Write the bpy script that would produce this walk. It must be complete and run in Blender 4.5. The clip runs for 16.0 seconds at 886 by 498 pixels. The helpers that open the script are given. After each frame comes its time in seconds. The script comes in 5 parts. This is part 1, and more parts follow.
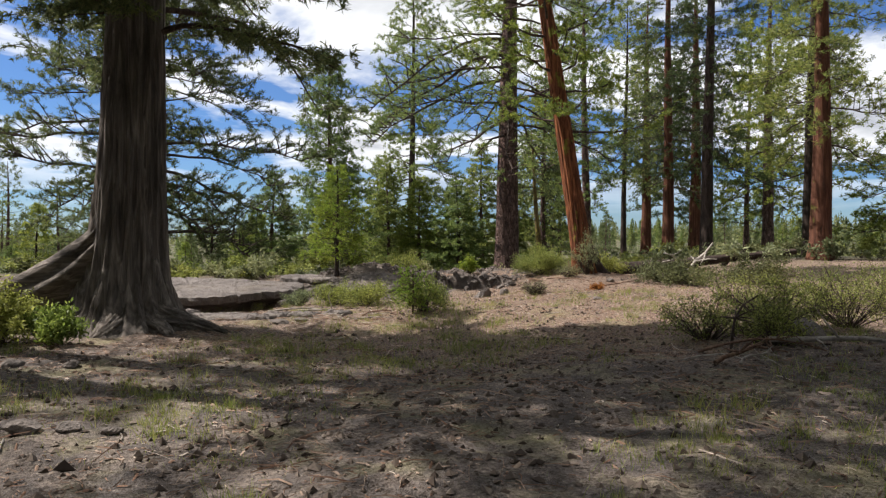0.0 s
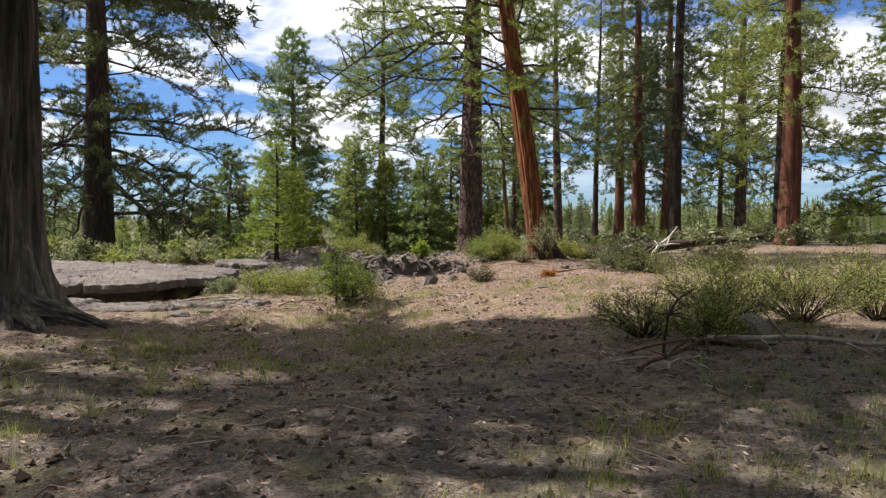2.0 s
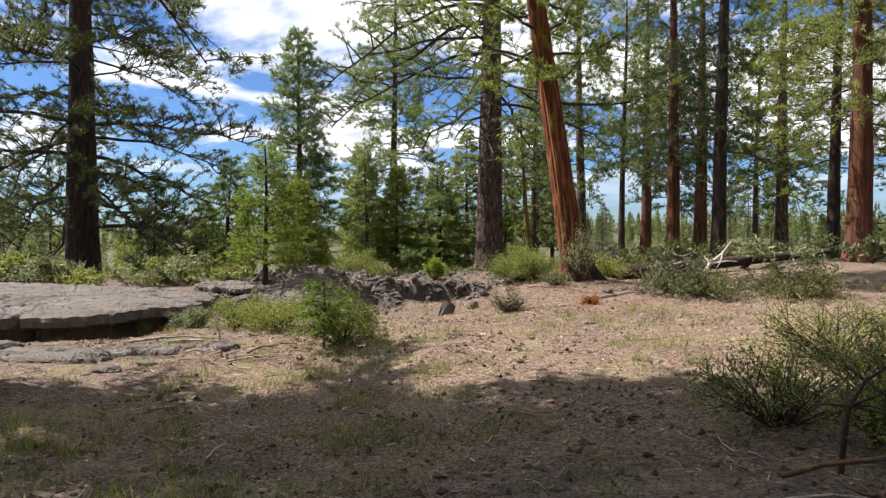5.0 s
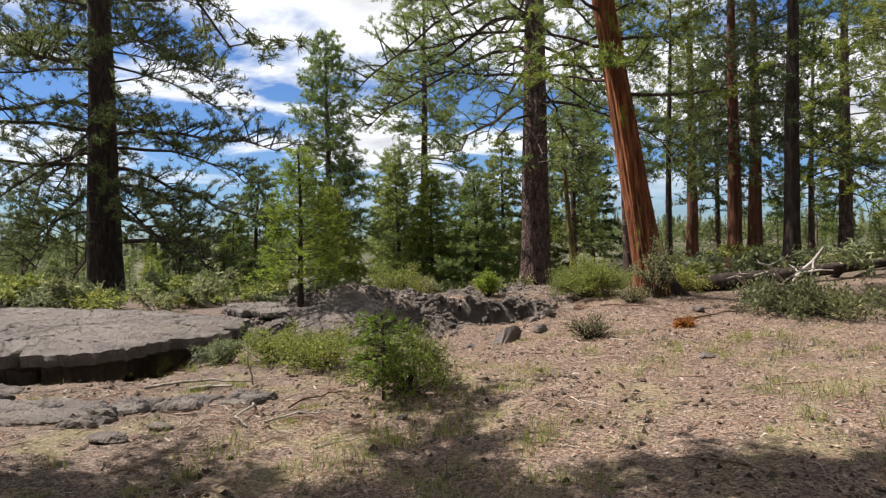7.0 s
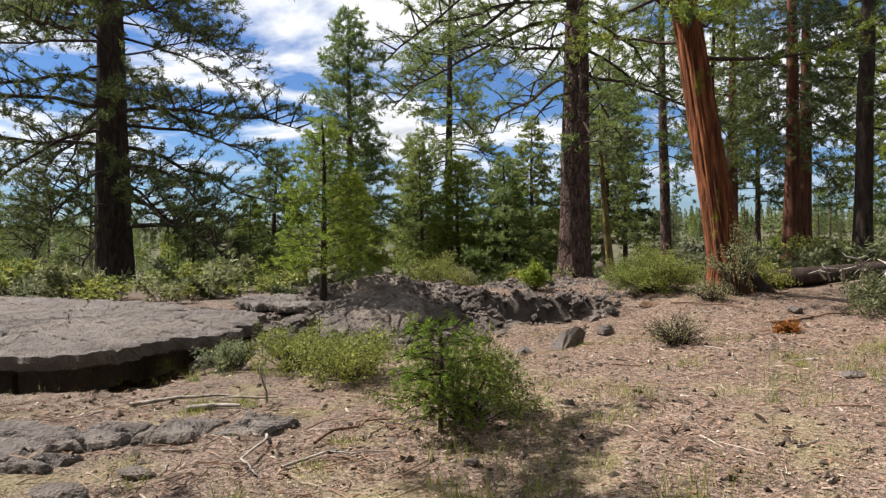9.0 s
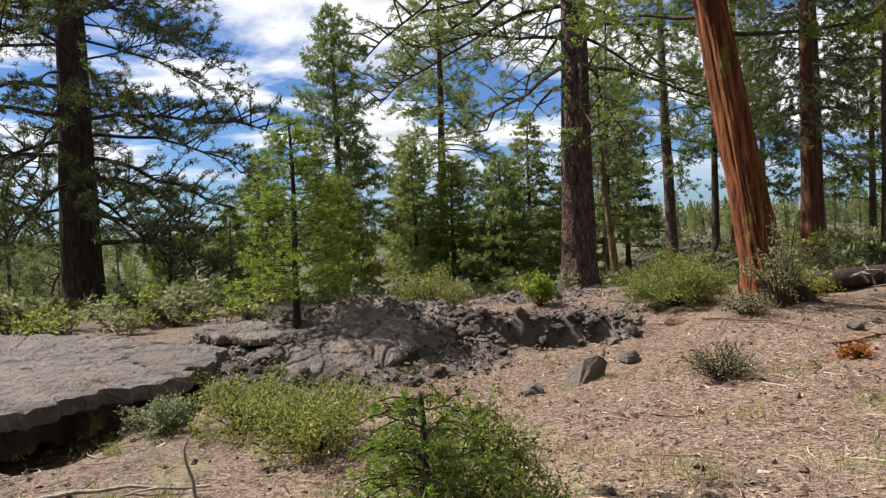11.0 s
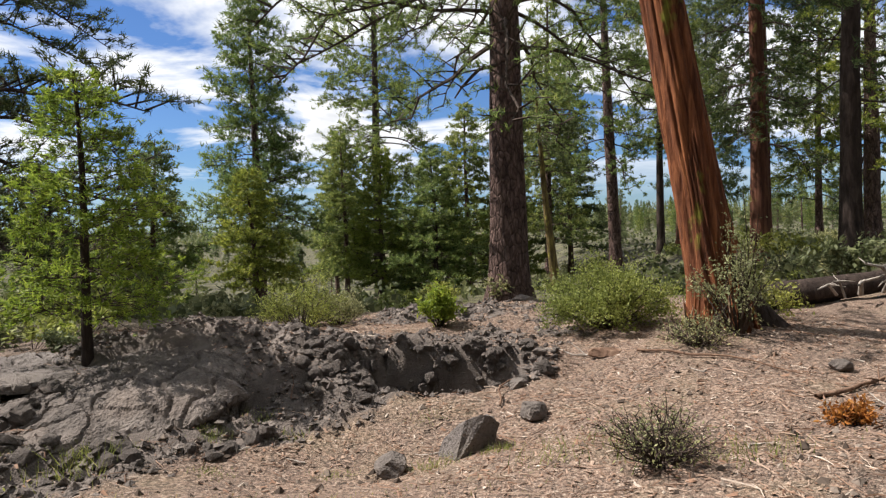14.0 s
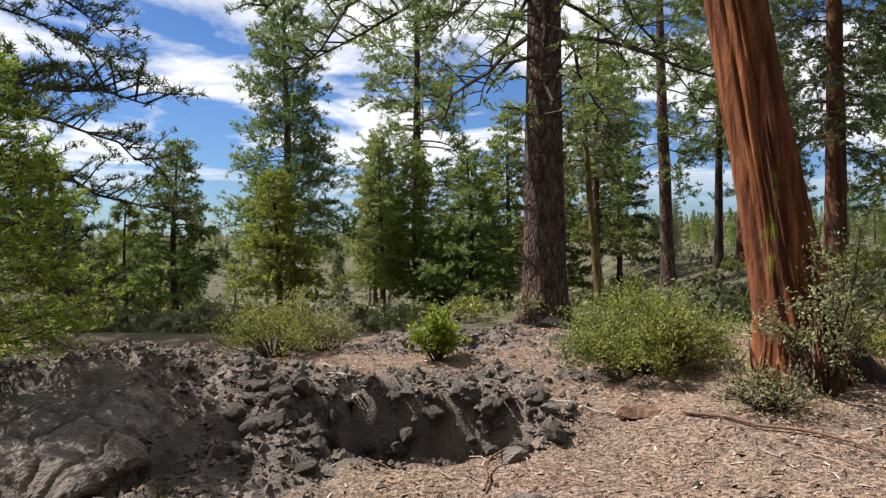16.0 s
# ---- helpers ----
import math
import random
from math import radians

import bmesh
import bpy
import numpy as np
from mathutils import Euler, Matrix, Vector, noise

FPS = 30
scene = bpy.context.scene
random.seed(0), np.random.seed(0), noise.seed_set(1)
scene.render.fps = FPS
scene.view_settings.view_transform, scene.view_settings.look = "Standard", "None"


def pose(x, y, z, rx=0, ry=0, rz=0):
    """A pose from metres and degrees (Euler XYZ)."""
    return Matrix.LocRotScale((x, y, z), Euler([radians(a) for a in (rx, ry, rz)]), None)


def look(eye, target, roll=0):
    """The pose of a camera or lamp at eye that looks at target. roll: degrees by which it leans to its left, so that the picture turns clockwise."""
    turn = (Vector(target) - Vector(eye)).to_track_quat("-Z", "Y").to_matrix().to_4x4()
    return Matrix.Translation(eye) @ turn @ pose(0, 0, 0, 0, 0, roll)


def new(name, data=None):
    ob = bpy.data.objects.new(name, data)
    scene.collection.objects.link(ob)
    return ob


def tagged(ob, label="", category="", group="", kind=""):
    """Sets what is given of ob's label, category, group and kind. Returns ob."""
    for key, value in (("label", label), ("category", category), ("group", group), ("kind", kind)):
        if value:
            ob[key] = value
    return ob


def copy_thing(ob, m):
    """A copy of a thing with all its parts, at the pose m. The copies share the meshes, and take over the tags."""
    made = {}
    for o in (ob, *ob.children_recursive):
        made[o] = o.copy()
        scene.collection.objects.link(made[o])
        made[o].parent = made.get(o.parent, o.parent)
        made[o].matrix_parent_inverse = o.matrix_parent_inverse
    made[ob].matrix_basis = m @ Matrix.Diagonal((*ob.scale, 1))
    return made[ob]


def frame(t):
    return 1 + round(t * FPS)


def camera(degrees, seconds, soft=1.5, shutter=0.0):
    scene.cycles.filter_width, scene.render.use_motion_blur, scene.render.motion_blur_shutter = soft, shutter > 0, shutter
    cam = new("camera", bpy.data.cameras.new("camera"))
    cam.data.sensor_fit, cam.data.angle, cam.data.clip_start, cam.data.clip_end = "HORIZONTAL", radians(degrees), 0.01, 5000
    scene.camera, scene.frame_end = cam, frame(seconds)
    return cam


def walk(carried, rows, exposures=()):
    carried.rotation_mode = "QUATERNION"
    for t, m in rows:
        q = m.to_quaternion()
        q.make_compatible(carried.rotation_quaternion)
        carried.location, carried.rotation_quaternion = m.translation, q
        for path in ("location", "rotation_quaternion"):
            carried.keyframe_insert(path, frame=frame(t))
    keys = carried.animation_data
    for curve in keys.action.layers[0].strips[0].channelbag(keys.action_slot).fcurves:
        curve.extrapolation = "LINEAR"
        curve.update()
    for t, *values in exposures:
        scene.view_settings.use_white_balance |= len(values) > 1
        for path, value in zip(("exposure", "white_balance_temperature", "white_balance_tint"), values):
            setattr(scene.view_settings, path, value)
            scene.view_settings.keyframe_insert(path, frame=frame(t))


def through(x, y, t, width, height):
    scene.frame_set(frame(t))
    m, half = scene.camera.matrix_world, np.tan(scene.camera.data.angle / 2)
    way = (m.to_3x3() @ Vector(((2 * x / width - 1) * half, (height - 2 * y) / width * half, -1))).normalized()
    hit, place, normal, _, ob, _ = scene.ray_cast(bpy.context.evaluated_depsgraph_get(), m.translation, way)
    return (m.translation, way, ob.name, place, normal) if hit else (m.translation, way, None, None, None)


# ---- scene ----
cam = camera(66.5, 16.0, soft=1.3)
PATH = [
    (0, (0.349, -0.051, 1.497), (0.304, 1.949, 1.461), 0.3),
    (0.5, (0.600, 0.213, 1.507), (0.564, 2.212, 1.430), -0.6),
    (1, (0.917, 0.437, 1.558), (0.893, 2.436, 1.503), -0.6),
    (1.5, (1.196, 0.720, 1.548), (1.191, 2.720, 1.494), 0.3),
    (2, (1.337, 1.161, 1.503), (1.343, 3.158, 1.417), 0.5),
    (2.5, (1.491, 1.655, 1.465), (1.506, 3.653, 1.380), 0.0),
    (3, (1.624, 2.166, 1.447), (1.644, 4.163, 1.368), 0.6),
    (3.5, (1.586, 2.694, 1.440), (1.582, 4.691, 1.364), 1.1),
    (3.7, (1.567, 2.846, 1.457), (1.558, 4.845, 1.387), 1.0),
    (5.8, (0.922, 4.914, 1.674), (0.875, 6.914, 1.628), 0.4),
    (6, (0.828, 5.107, 1.676), (0.778, 7.105, 1.636), 0.6),
    (6.5, (0.602, 5.577, 1.720), (0.525, 7.574, 1.683), 0.3),
    (7, (0.521, 6.039, 1.748), (0.412, 8.036, 1.708), -0.7),
    (7.5, (0.378, 6.462, 1.731), (0.235, 8.457, 1.690), 0.1),
    (8, (0.187, 6.866, 1.722), (0.026, 8.860, 1.678), -0.2),
    (8.5, (0.087, 7.371, 1.675), (-0.079, 9.363, 1.610), -0.8),
    (9, (-0.090, 7.913, 1.640), (-0.250, 9.906, 1.572), -0.1),
    (9.2, (-0.144, 8.091, 1.660), (-0.301, 10.084, 1.598), -0.3),
    (11.3, (-0.115, 9.944, 1.807), (-0.267, 11.937, 1.743), -2.0),
    (11.5, (-0.057, 10.127, 1.814), (-0.210, 12.120, 1.754), -1.6),
    (12, (0.095, 10.614, 1.813), (-0.056, 12.607, 1.758), -1.6),
    (12.5, (0.304, 10.972, 1.855), (0.183, 12.968, 1.813), -2.1),
    (13, (0.552, 11.479, 1.872), (0.498, 13.478, 1.820), -1.6),
    (13.5, (0.689, 12.001, 1.788), (0.668, 14.000, 1.720), -1.2),
    (14, (0.853, 12.510, 1.768), (0.842, 14.508, 1.695), -1.6),
    (14.5, (1.018, 13.060, 1.744), (0.995, 15.059, 1.681), -1.0),
    (15, (1.141, 13.555, 1.712), (1.030, 15.551, 1.646), -0.9),
    (15.5, (1.298, 13.960, 1.734), (1.148, 15.953, 1.682), -1.3),
    (16, (1.458, 14.436, 1.790), (1.297, 16.428, 1.741), -0.5),
]
walk(cam, [(t, look(eye, target, roll)) for t, eye, target, roll in PATH], ((0.0, 0.92), (3.5, 1.22), (6.0, 1.05), (7.5, 0.94), (16.0, 0.92)))

# ---------------------------------------------------------------- light
SHADE = Vector((0.965, -0.26, 0)).normalized()      # the way shadows fall on the ground
SUN_UP = radians(54)
sun_dir = Vector((-SHADE.x * math.cos(SUN_UP), -SHADE.y * math.cos(SUN_UP), math.sin(SUN_UP)))
sun = new("sun", bpy.data.lights.new("sun", "SUN"))
sun.data.energy, sun.data.angle, sun.data.color = 5.0, radians(0.53), (1.0, 0.945, 0.885)
sun.matrix_world = look(sun_dir * 60, (0, 0, 0))

world = bpy.data.worlds.new("sky")
scene.world = world
world.use_nodes = True
wn, wl = world.node_tree.nodes, world.node_tree.links
wn.clear()
w_out = wn.new("ShaderNodeOutputWorld")
w_bg = wn.new("ShaderNodeBackground")
sky = wn.new("ShaderNodeTexSky")
sky.sky_type, sky.sun_disc = "NISHITA", False
sky.sun_elevation, sky.sun_rotation = SUN_UP, math.atan2(sun_dir.x, sun_dir.y)
sky.air_density, sky.dust_density, sky.ozone_density = 1.0, 0.2, 2.0
w_tc = wn.new("ShaderNodeTexCoord")
w_sep = wn.new("ShaderNodeSeparateXYZ")
wl.new(w_tc.outputs["Generated"], w_sep.inputs[0])


def w_math(op, a, b):
    node = wn.new("ShaderNodeMath")
    node.operation = op
    for socket, v in zip(node.inputs, (a, b)):
        if isinstance(v, (int, float)):
            socket.default_value = v
        else:
            wl.new(v, socket)
    return node.outputs[0]


# clouds on a flat deck far overhead
w_den = w_math("ADD", w_math("MAXIMUM", w_sep.outputs["Z"], 0.0), 0.10)
w_vec = wn.new("ShaderNodeCombineXYZ")
wl.new(w_math("DIVIDE", w_sep.outputs["X"], w_den), w_vec.inputs[0])
wl.new(w_math("DIVIDE", w_sep.outputs["Y"], w_den), w_vec.inputs[1])
w_vec.inputs[2].default_value = 4.1
w_noise = wn.new("ShaderNodeTexNoise")
w_noise.inputs["Scale"].default_value = 0.75
w_noise.inputs["Detail"].default_value = 9
w_noise.inputs["Roughness"].default_value = 0.55
w_noise.inputs["Distortion"].default_value = 0.35
wl.new(w_vec.outputs[0], w_noise.inputs["Vector"])
w_mask = wn.new("ShaderNodeValToRGB")
w_mask.color_ramp.elements[0].position, w_mask.color_ramp.elements[1].position = 0.43, 0.515
wl.new(w_noise.outputs["Fac"], w_mask.inputs[0])
# thick hearts of the clouds are greyer than their thin bright rims
w_col = wn.new("ShaderNodeValToRGB")
w_col.color_ramp.elements[0].position, w_col.color_ramp.elements[0].color = 0.54, (23.0, 23.3, 23.8, 1)
w_col.color_ramp.elements[1].position, w_col.color_ramp.elements[1].color = 0.72, (10.0, 10.6, 12.0, 1)
wl.new(w_noise.outputs["Fac"], w_col.inputs[0])
w_mix = wn.new("ShaderNodeMixRGB")
w_low = wn.new("ShaderNodeMapRange")
w_low.inputs["From Min"].default_value, w_low.inputs["From Max"].default_value = 0.03, 0.12
wl.new(w_sep.outputs["Z"], w_low.inputs["Value"])
wl.new(w_math("MULTIPLY", w_mask.outputs[0], w_low.outputs[0]), w_mix.inputs[0])
w_tint = wn.new("ShaderNodeMixRGB")
w_tint.blend_type = "MULTIPLY"
w_tint.inputs[0].default_value = 1
w_tint.inputs[2].default_value = (1.15, 1.6, 2.35, 1)
wl.new(sky.outputs[0], w_tint.inputs[1])
wl.new(w_tint.outputs[0], w_mix.inputs[1])
wl.new(w_col.outputs[0], w_mix.inputs[2])
wl.new(w_mix.outputs[0], w_bg.inputs[0])
w_bg.inputs[1].default_value = 0.025
wl.new(w_bg.outputs[0], w_out.inputs[0])

# ---------------------------------------------------------------- materials


class Mat:
    """A small builder for node materials."""

    def __init__(self, name, rough=0.9, spec=0.3):
        self.m = bpy.data.materials.new(name)
        self.m.use_nodes = True
        self.n, self.l = self.m.node_tree.nodes, self.m.node_tree.links
        self.b = self.n["Principled BSDF"]
        self.b.inputs["Roughness"].default_value = rough
        self.b.inputs["Specular IOR Level"].default_value = spec
        self.tc = self.n.new("ShaderNodeTexCoord")

    def vec(self, scale=(1, 1, 1), space="Object"):
        mp = self.n.new("ShaderNodeMapping")
        mp.inputs["Scale"].default_value = scale
        self.l.new(self.tc.outputs[space], mp.inputs[0])
        return mp.outputs[0]

    def noise(self, scale, detail=6, rough=0.6, stretch=(1, 1, 1), distort=0.0):
        t = self.n.new("ShaderNodeTexNoise")
        t.inputs["Scale"].default_value, t.inputs["Detail"].default_value = scale, detail
        t.inputs["Roughness"].default_value, t.inputs["Distortion"].default_value = rough, distort
        self.l.new(self.vec(stretch), t.inputs["Vector"])
        return t.outputs["Fac"]

    def voronoi(self, scale, feature="F1", stretch=(1, 1, 1), out="Distance"):
        t = self.n.new("ShaderNodeTexVoronoi")
        t.feature = feature
        t.inputs["Scale"].default_value = scale
        self.l.new(self.vec(stretch), t.inputs["Vector"])
        return t.outputs[out]

    def ramp(self, fac, *stops):
        r = self.n.new("ShaderNodeValToRGB")
        e = r.color_ramp.elements
        while len(e) < len(stops):
            e.new(0.5)
        for el, (p, c) in zip(e, stops):
            el.position = p
            el.color = (*c, 1) if isinstance(c, tuple) else (c, c, c, 1)
        self.l.new(fac, r.inputs[0])
        return r.outputs[0]

    def mix(self, fac, a, b, blend="MIX"):
        x = self.n.new("ShaderNodeMixRGB")
        x.blend_type = blend
        for s, v in zip(x.inputs, (fac, a, b)):
            if isinstance(v, (int, float)):
                s.default_value = v
            elif isinstance(v, tuple):
                s.default_value = (*v, 1)
            else:
                self.l.new(v, s)
        return x.outputs[0]

    def attr(self, name):
        a = self.n.new("ShaderNodeAttribute")
        a.attribute_name = name
        return a.outputs["Fac"]

    def island(self):
        g = self.n.new("ShaderNodeNewGeometry")
        return g.outputs["Random Per Island"]

    def rnd(self):
        return self.n.new("ShaderNodeObjectInfo").outputs["Random"]

    def color(self, c):
        self.l.new(c, self.b.inputs["Base Color"])
        return self

    def bump(self, h, strength=0.5, dist=0.02):
        b = self.n.new("ShaderNodeBump")
        b.inputs["Strength"].default_value, b.inputs["Distance"].default_value = strength, dist
        self.l.new(h, b.inputs["Height"])
        self.l.new(b.outputs[0], self.b.inputs["Normal"])
        return self

    def leaf(self, c, through=0.4):
        """Thin leaves: part of the light passes through them."""
        tr = self.n.new("ShaderNodeBsdfTranslucent")
        self.l.new(c, tr.inputs[0])
        self.color(c)
        mx = self.n.new("ShaderNodeMixShader")
        mx.inputs[0].default_value = through
        self.l.new(self.b.outputs[0], mx.inputs[1])
        self.l.new(tr.outputs[0], mx.inputs[2])
        self.l.new(mx.outputs[0], self.n["Material Output"].inputs[0])
        return self


def bark(name, dark, mid, light, ridge=7.0, flat=0.12, moss=None, plates=False):
    m = Mat(name, 0.95, 0.15)
    a = m.noise(ridge, 7, 0.62, (1, 1, flat), 0.6)
    b = m.noise(1.3, 3, 0.5)
    c = m.noise(40, 4, 0.6, (1, 1, 0.3))
    col = m.ramp(a, (0.30, dark), (0.50, mid), (0.72, light))
    col = m.mix(m.ramp(b, (0.35, 0.0), (0.7, 0.45)), col, m.ramp(c, (0.3, dark), (0.7, mid)))
    if moss:
        col = m.mix(m.ramp(m.noise(2.2, 4, 0.6, (1, 1, 0.5)), (0.60, 0.0), (0.68, 0.75)), col, moss)
    if plates:
        crack = m.voronoi(7.5, "DISTANCE_TO_EDGE", (1, 1, 0.38))
        col = m.mix(1.0, col, m.ramp(crack, (0.0, 0.5), (0.10, 1.0)), "MULTIPLY")
        m.color(col)
        return m.bump(m.mix(0.45, m.ramp(crack, (0.0, 0.0), (0.16, 1.0)), c), 1.0, 0.08).m
    m.color(col)
    return m.bump(m.mix(0.3, a, c), 0.9, 0.06).m


def foliage(name, c1, c2, c3, through=0.42):
    m = Mat(name, 0.55, 0.25)
    col = m.ramp(m.island(), (0.0, c1), (0.55, c2), (1.0, c3))
    tint = m.ramp(m.noise(0.55, 3), (0.3, (0.75, 0.8, 0.8)), (0.7, (1.15, 1.1, 0.9)))
    col = m.mix(1.0, col, tint, "MULTIPLY")
    col = m.mix(1.0, col, m.ramp(m.rnd(), (0, (0.8, 0.9, 0.9)), (1, (1.1, 1.05, 0.95))), "MULTIPLY")
    return m.leaf(col, through).m


BARK_CEDAR_OLD = bark("bark_cedar_old", (0.032, 0.028, 0.025), (0.12, 0.102, 0.088), (0.33, 0.285, 0.245), 10, 0.07)
BARK_RED = bark("bark_red", (0.03, 0.013, 0.009), (0.165, 0.06, 0.028), (0.40, 0.155, 0.065), 11, 0.06, (0.25, 0.27, 0.04))
BARK_RED_FAR = bark("bark_red_far", (0.032, 0.017, 0.012), (0.115, 0.048, 0.03), (0.21, 0.10, 0.06), 9, 0.1, (0.22, 0.24, 0.05))
BARK_PINE = bark("bark_pine", (0.025, 0.017, 0.014), (0.12, 0.076, 0.064), (0.27, 0.18, 0.155), 8, 0.35, plates=True)
BARK_DARK = bark("bark_dark", (0.018, 0.013, 0.011), (0.05, 0.036, 0.03), (0.11, 0.08, 0.066), 9, 0.25)
BARK_YELLOW = bark("bark_lichen", (0.04, 0.03, 0.015), (0.14, 0.10, 0.045), (0.30, 0.24, 0.06), 9, 0.2, (0.33, 0.30, 0.05))
TWIG = bark("twig_bark", (0.03, 0.022, 0.018), (0.075, 0.055, 0.045), (0.13, 0.10, 0.085), 12, 0.5)
DEADWOOD = bark("dead_wood", (0.15, 0.13, 0.11), (0.34, 0.30, 0.26), (0.54, 0.49, 0.43), 10, 0.2)
DEADWOOD_BROWN = bark("dead_wood_brown", (0.06, 0.035, 0.025), (0.18, 0.11, 0.075), (0.34, 0.23, 0.16), 10, 0.2)

NEEDLE_PINE = foliage("needles_pine", (0.092, 0.131, 0.048), (0.191, 0.238, 0.076), (0.329, 0.350, 0.118), 0.52)
NEEDLE_DARK = foliage("needles_dark", (0.051, 0.070, 0.033), (0.101, 0.130, 0.053), (0.190, 0.204, 0.076), 0.5)
NEEDLE_CEDAR = foliage("sprays_cedar", (0.107, 0.146, 0.032), (0.212, 0.252, 0.052), (0.352, 0.360, 0.081), 0.52)
NEEDLE_YOUNG = foliage("needles_young", (0.112, 0.170, 0.027), (0.226, 0.299, 0.045), (0.361, 0.416, 0.072), 0.55)
NEEDLE_FAR = foliage("needles_far", (0.070, 0.092, 0.047), (0.130, 0.156, 0.070), (0.205, 0.210, 0.096), 0.55)
LEAF_BUSH = foliage("leaves_bitterbrush", (0.123, 0.135, 0.033), (0.245, 0.266, 0.070), (0.430, 0.437, 0.139), 0.45)
LEAF_GREY = foliage("leaves_grey_brush", (0.138, 0.149, 0.081), (0.265, 0.270, 0.149), (0.437, 0.425, 0.253), 0.4)
LEAF_SAGE = foliage("leaves_sage", (0.07, 0.078, 0.038), (0.14, 0.15, 0.075), (0.25, 0.25, 0.13), 0.4)
LEAF_GREEN = foliage("leaves_green_brush", (0.09, 0.13, 0.028), (0.19, 0.25, 0.055), (0.33, 0.38, 0.11), 0.45)
LEAF_ORANGE = foliage("leaves_dead_orange", (0.25, 0.08, 0.02), (0.42, 0.15, 0.035), (0.55, 0.24, 0.07), 0.3)
GRASS = foliage("grass_blades", (0.14, 0.17, 0.04), (0.27, 0.29, 0.08), (0.44, 0.40, 0.16), 0.4)


def lava_color(m):
    a, b, c = m.noise(3.0, 8, 0.65), m.noise(45, 5, 0.7), m.noise(0.9, 3)
    col = m.ramp(a, (0.28, (0.045, 0.038, 0.034)), (0.5, (0.132, 0.11, 0.097)), (0.75, (0.26, 0.218, 0.19)))
    col = m.mix(m.ramp(b, (0.4, 0.0), (0.75, 0.6)), col, (0.17, 0.148, 0.132))
    return m.mix(m.ramp(c, (0.55, 0.0), (0.75, 0.4)), col, (0.17, 0.12, 0.09)), m.mix(0.5, a, b)


def make_lava():
    m = Mat("lava_rock", 0.92, 0.2)
    col, h = lava_color(m)
    pores = m.voronoi(38)
    m.color(m.mix(1.0, col, m.ramp(pores, (0.05, 0.45), (0.28, 1.0)), "MULTIPLY"))
    return m.bump(m.mix(0.3, h, pores), 0.9, 0.05).m


def make_slab():
    m = Mat("lava_slab", 0.92, 0.2)
    a, b, c = m.noise(2.1, 8, 0.6), m.noise(38, 5, 0.75), m.noise(0.7, 4)
    col = m.ramp(a, (0.25, (0.10, 0.085, 0.078)), (0.5, (0.185, 0.16, 0.145)), (0.78, (0.28, 0.245, 0.22)))
    col = m.mix(m.ramp(b, (0.35, 0.55), (0.6, 0.0)), col, (0.10, 0.085, 0.08))
    col = m.mix(m.ramp(c, (0.55, 0.0), (0.7, 0.35)), col, (0.24, 0.20, 0.15))
    pores = m.mix(0.5, m.voronoi(55), m.voronoi(18))
    m.color(m.mix(1.0, col, m.ramp(pores, (0.12, 0.35), (0.36, 1.0)), "MULTIPLY"))
    return m.bump(m.mix(0.5, b, pores), 1.0, 0.06).m


LAVA, SLAB = make_lava(), make_slab()


def make_ground():
    m = Mat("forest_floor", 0.95, 0.15)
    big, mid, fine = m.noise(0.35, 4), m.noise(2.6, 6, 0.65), m.noise(28, 6, 0.75)
    grit = m.voronoi(70)
    chip = m.voronoi(42, stretch=(1, 1.7, 1), out="Color")
    # grey volcanic soil under a litter of bark chips and needles
    # real grey soil, its tones also darkened and greyed for the near shade
    soil = m.ramp(mid, (0.3, (0.058, 0.053, 0.051)), (0.5, (0.12, 0.107, 0.099)), (0.72, (0.22, 0.192, 0.165)))
    litter = m.ramp(chip, (0.1, (0.13, 0.083, 0.062)), (0.45, (0.26, 0.175, 0.13)), (0.75, (0.34, 0.245, 0.185)), (1.0, (0.48, 0.39, 0.31)))
    col = m.mix(m.mix(0.28, m.attr("litter"), m.ramp(mid, (0.35, 0.0), (0.62, 1.0))), soil, litter)
    col = m.mix(m.ramp(fine, (0.41, 0.9), (0.54, 0.0)), col, (0.055, 0.042, 0.034))
    col = m.mix(m.ramp(fine, (0.60, 0.0), (0.75, 0.6)), col, (0.52, 0.43, 0.33))
    straw = m.ramp(m.noise(1.1, 4), (0.50, 0.0), (0.66, 0.32))
    col = m.mix(m.mix(1.0, straw, m.attr("grassy"), "MULTIPLY"), col, m.ramp(fine, (0.3, (0.17, 0.165, 0.06)), (0.7, (0.40, 0.36, 0.17))))
    far = m.ramp(m.noise(0.6, 8, 0.75), (0.38, (0.038, 0.033, 0.028)), (0.5, (0.08, 0.076, 0.045)), (0.64, (0.15, 0.14, 0.075)))
    col = m.mix(m.attr("far"), col, far)
    lav, h = lava_color(m)
    edge = m.mix(0.45, m.attr("lava"), mid, "OVERLAY")
    col = m.mix(m.ramp(edge, (0.36, 0.0), (0.62, 0.92)), col, lav)
    m.color(col)
    return m.bump(m.mix(0.4, m.mix(0.5, fine, grit), chip), 1.0, 0.04).m


GROUND = make_ground()

# ---------------------------------------------------------------- mesh helpers
rng = np.random.default_rng(7)


